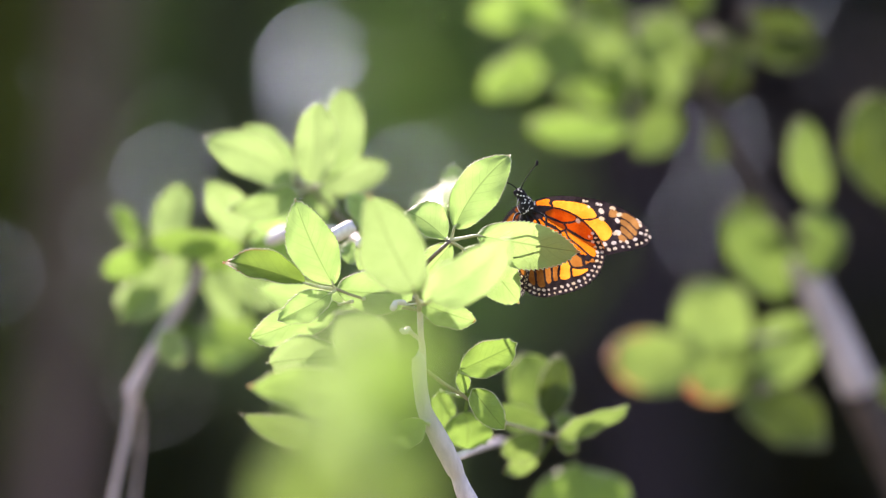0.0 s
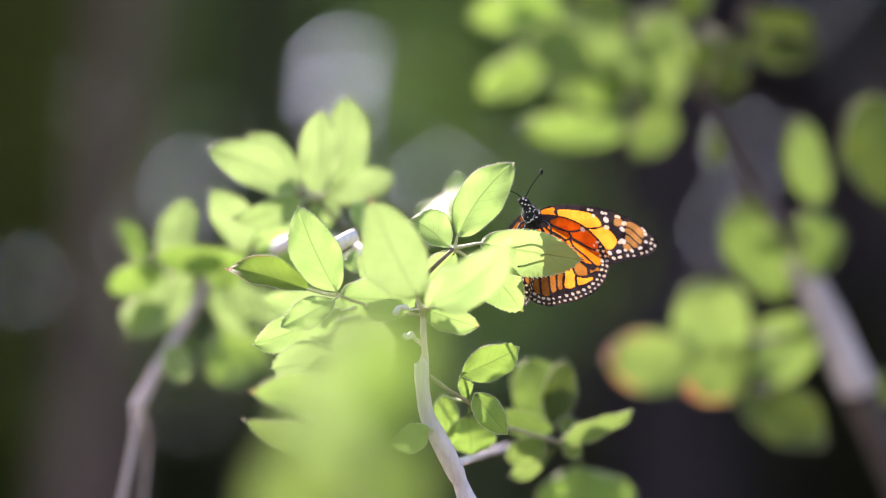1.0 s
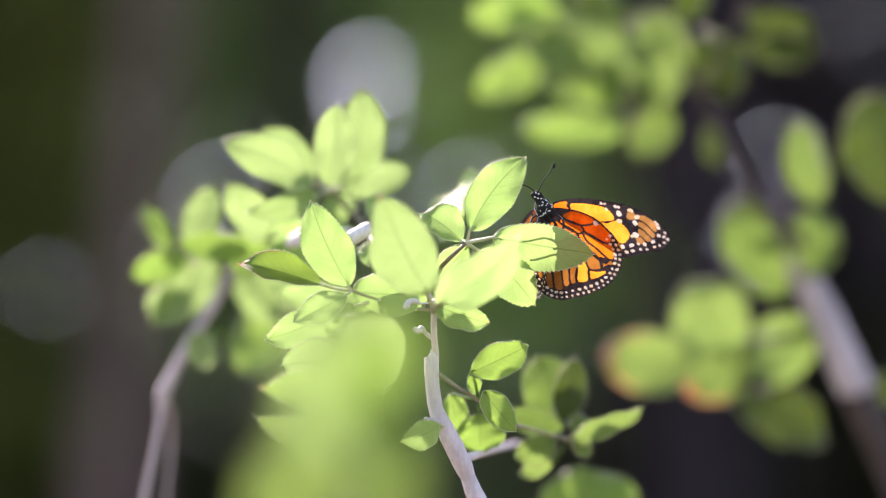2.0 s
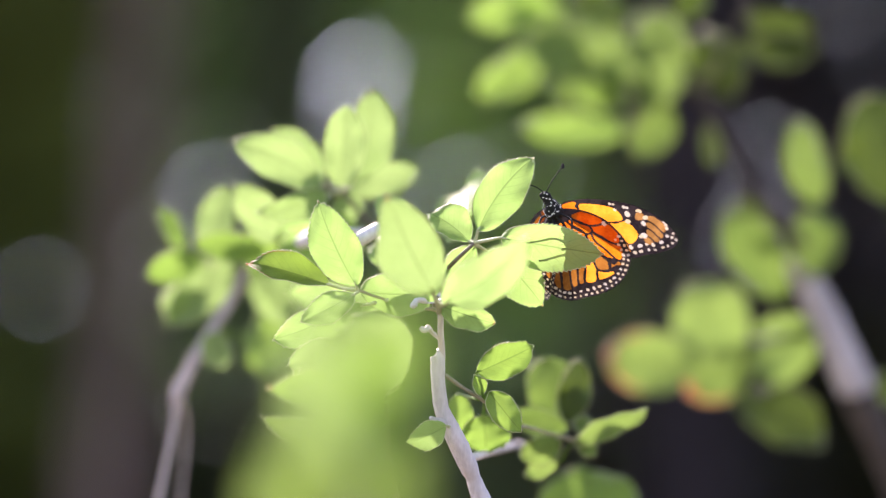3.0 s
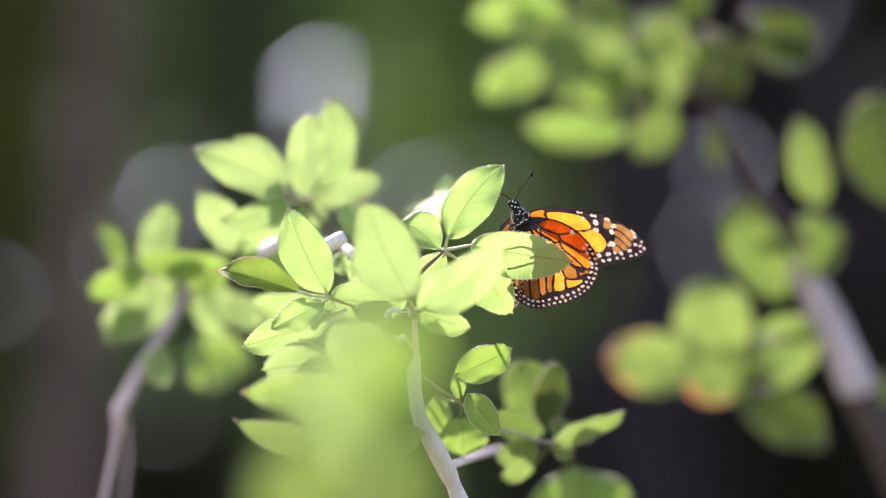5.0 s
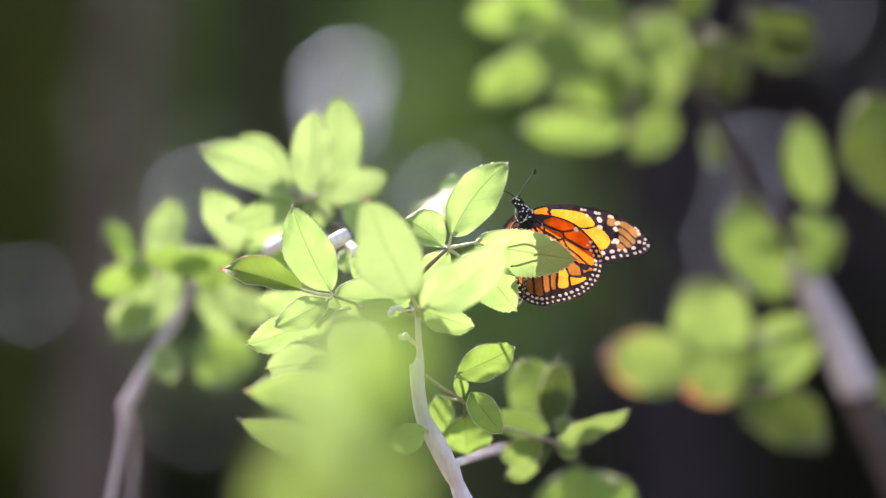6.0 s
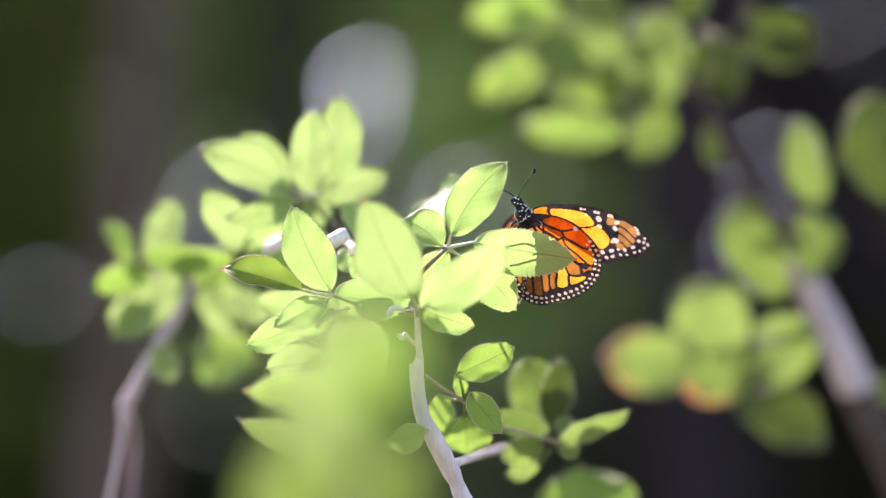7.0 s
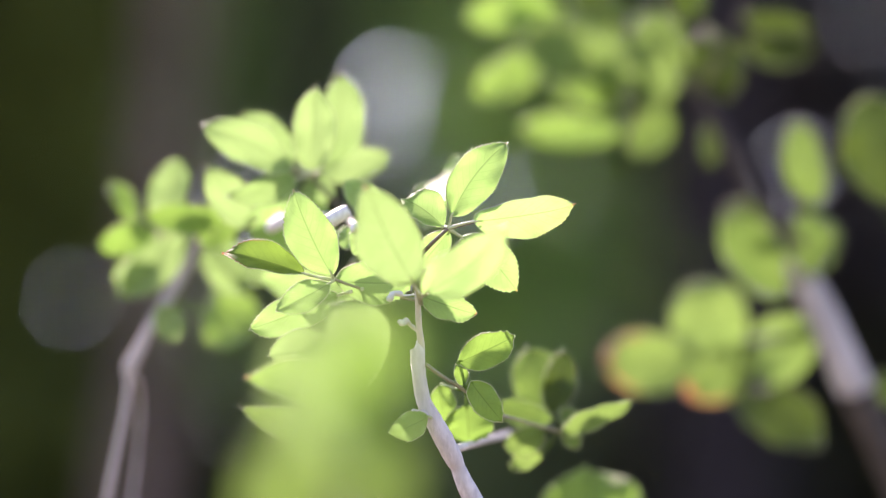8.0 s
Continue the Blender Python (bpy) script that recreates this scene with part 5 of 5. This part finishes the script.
    sway(silk, [(0, -0.039, 0.132), (0.1, -0.13, 0.1), (0.3, -0.354, -0.179), (0.5, -0.318, -0.331), (0.6, -0.192, -0.234), (0.8, -0.108, -0.092), (1, -0.161, -0.121), (1.35, -0.207, -0.158), (1.5, -0.161, -0.07), (1.7, 0.13, 0.147), (2.8, 0.202, 0.226), (3.1, 0.722, 0.165), (3.3, 0.666, 0.115), (3.5, 0.306, -0.014), (3.8, 0.114, -0.174), (4.15, 0.357, -0.083), (4.4, 0.259, -0.079), (4.7, -0.116, -0.131), (5.8, -0.578, 0.013), (6, -0.488, -0.003), (6.2, -0.207, 0.005), (6.5, 0, -0), (6.6, -0.014, 0.012), (6.8, -0.259, 0.007), (7, -0.682, 0.021), (7.2, -0.783, 0.046), (7.4, -0.686, 0.004), (7.5, -0.607, 0.007), (7.6, -0.719, 0.251), (7.7, -0.709, 0.449), (7.8, -0.66, 0.577), (7.9, -0.75, 0.797), (8, -0.864, 0.897)])
    for branch in (near_cane, near_stem, near_twig):
        rest = branch.location.copy()
        walk(branch, [(t, Matrix.Translation(rest - RIGHT * (x * 0.00011))) for t, x, _ in DRIFT])
    rest = stem.location.copy()
    walk(stem, [(t, Matrix.Translation(rest + (RIGHT * u + UP * v) * 0.01) @ Matrix.Rotation(radians(a), 4, AWAY)) for t, u, v, a in [(0, 0.083, -0.021, -1.04), (0.1, 0.024, -0.051, -1.19), (0.3, -0.118, -0.251, -1.46), (0.5, -0.096, -0.345, -1.28), (0.6, -0.031, -0.261, -0.98), (0.8, -0.006, -0.141, -0.68), (1, -0.066, -0.143, -0.57), (1.35, -0.126, -0.15, -0.4), (1.5, -0.112, -0.081, -0.26), (1.7, 0.043, 0.098, 0.38), (2.8, 0.081, 0.159, 0.52), (3.1, 0.455, 0.158, 1.31), (3.3, 0.453, 0.111, 1.01), (3.5, 0.26, -0.016, 0.15), (3.8, 0.171, -0.141, -0.34), (4.15, 0.354, -0.065, -0.09), (4.4, 0.306, -0.074, -0.38), (4.7, 0.056, -0.14, -1.02), (5.8, -0.332, -0.063, -1.4), (6, -0.285, -0.058, -1.14), (6.2, -0.117, -0.022, -0.52), (6.5, 0, -0, 0), (6.6, -0.014, 0.008, -0), (6.8, -0.18, -0.016, -0.42), (7, -0.461, -0.046, -1.19), (7.2, -0.541, -0.034, -1.3), (7.4, -0.494, -0.045, -0.98), (7.5, -0.451, -0.032, -0.78), (7.6, -0.536, 0.115, -1.07), (7.7, -0.542, 0.246, -1.1), (7.8, -0.522, 0.336, -1.02), (7.9, -0.593, 0.471, -1.26), (8, -0.675, 0.527, -1.48)]])
    # the leaf springs up when the butterfly leaves
    walk(landing_leaf, [(t, Matrix.Rotation(radians(a), 4, AWAY) @ Matrix.Rotation(radians(r), 4, RIGHT)) for t, a, r in ((0.0, 0, 0), (7.45, 0, 0), (7.5, -4, 6), (7.6, -12, 20), (7.7, -16, 25), (7.8, -16.5, 24), (8.0, -16, 24))])
    # the butterfly rides on the twig, then opens its wings and flies up
    ride = [(t, at((BODY[0] + u, BODY[1] + v, BODY[2])), (8, 0, 0)) for t, u, v in [(0, -0.058, 0.154), (0.1, -0.134, 0.126), (0.3, -0.292, -0.142), (0.5, -0.241, -0.293), (0.6, -0.145, -0.204), (0.8, -0.091, -0.072), (1, -0.134, -0.104), (1.35, -0.17, -0.144), (1.5, -0.144, -0.061), (1.7, 0.076, 0.14), (2.8, 0.127, 0.215), (3.1, 0.599, 0.142), (3.3, 0.565, 0.098), (3.5, 0.276, -0.014), (3.8, 0.14, -0.163), (4.15, 0.347, -0.079), (4.4, 0.265, -0.07), (4.7, -0.057, -0.111), (5.8, -0.5, 0.036), (6, -0.42, 0.016), (6.2, -0.179, 0.014), (6.5, 0, -0), (6.6, -0.015, 0.012), (6.8, -0.23, 0.013), (7, -0.605, 0.04), (7.2, -0.699, 0.066), (7.4, -0.612, 0.02), (7.5, -0.545, 0.02), (7.6, -0.678, 0.262), (7.7, -0.699, 0.457), (7.8, -0.675, 0.58), (7.9, -0.787, 0.799), (8, -0.901, 0.9)] if t < 7.45]
    flight = [(7.5, at((3.02, 1.5, 1)), (8, 0, 0)), (7.6, at((4.27, 3.42, 3)), (76, 8, 12)), (7.7, at((7.4, 10.52, 5)), (70, 20, 10)),
              (7.8, at((9.87, 15.17, 6)), (45, 25, 0)), (8.0, at((14.1, 25.3, 10)), (40, 20, -10))]
    walk(butterfly, [(t, Matrix.Translation(p) @ pose(0, 0, 0, *r)) for t, p, r in ride + flight])
    still = (0.0, 7.46)
    walk(fore_r, [(t, wing_pose(0, 0, 0)) for t in still] + [(7.5, wing_pose(0, -45, 4)), (7.6, wing_pose(0, -8, 14)), (7.7, wing_pose(0, -30, 40)), (7.8, wing_pose(0, -30, -20)), (8.0, wing_pose(0, -30, 30))])
    walk(hind_r, [(t, wing_pose(0, 0, 0)) for t in still] + [(7.5, wing_pose(0, -30, -6)), (7.6, wing_pose(0, 0, 10)), (7.7, wing_pose(0, -15, 35)), (7.8, wing_pose(0, -15, -20)), (8.0, wing_pose(0, -15, 30))])
    walk(fore_l, [(t, wing_pose(0, -26, -58, -1)) for t in still] + [(7.5, wing_pose(0, 20, -62, -1)), (7.6, wing_pose(0, -12, -14, -1)), (7.7, wing_pose(0, 30, -40, -1)), (7.8, wing_pose(0, 30, 20, -1)), (8.0, wing_pose(0, 30, -30, -1))])
    walk(hind_l, [(t, wing_pose(0, 0, -75, -1)) for t in still] + [(7.5, wing_pose(0, 10, -66, -1)), (7.6, wing_pose(0, 4, -12, -1)), (7.7, wing_pose(0, 15, -35, -1)), (7.8, wing_pose(0, 15, 20, -1)), (8.0, wing_pose(0, 15, -30, -1))])


motions()
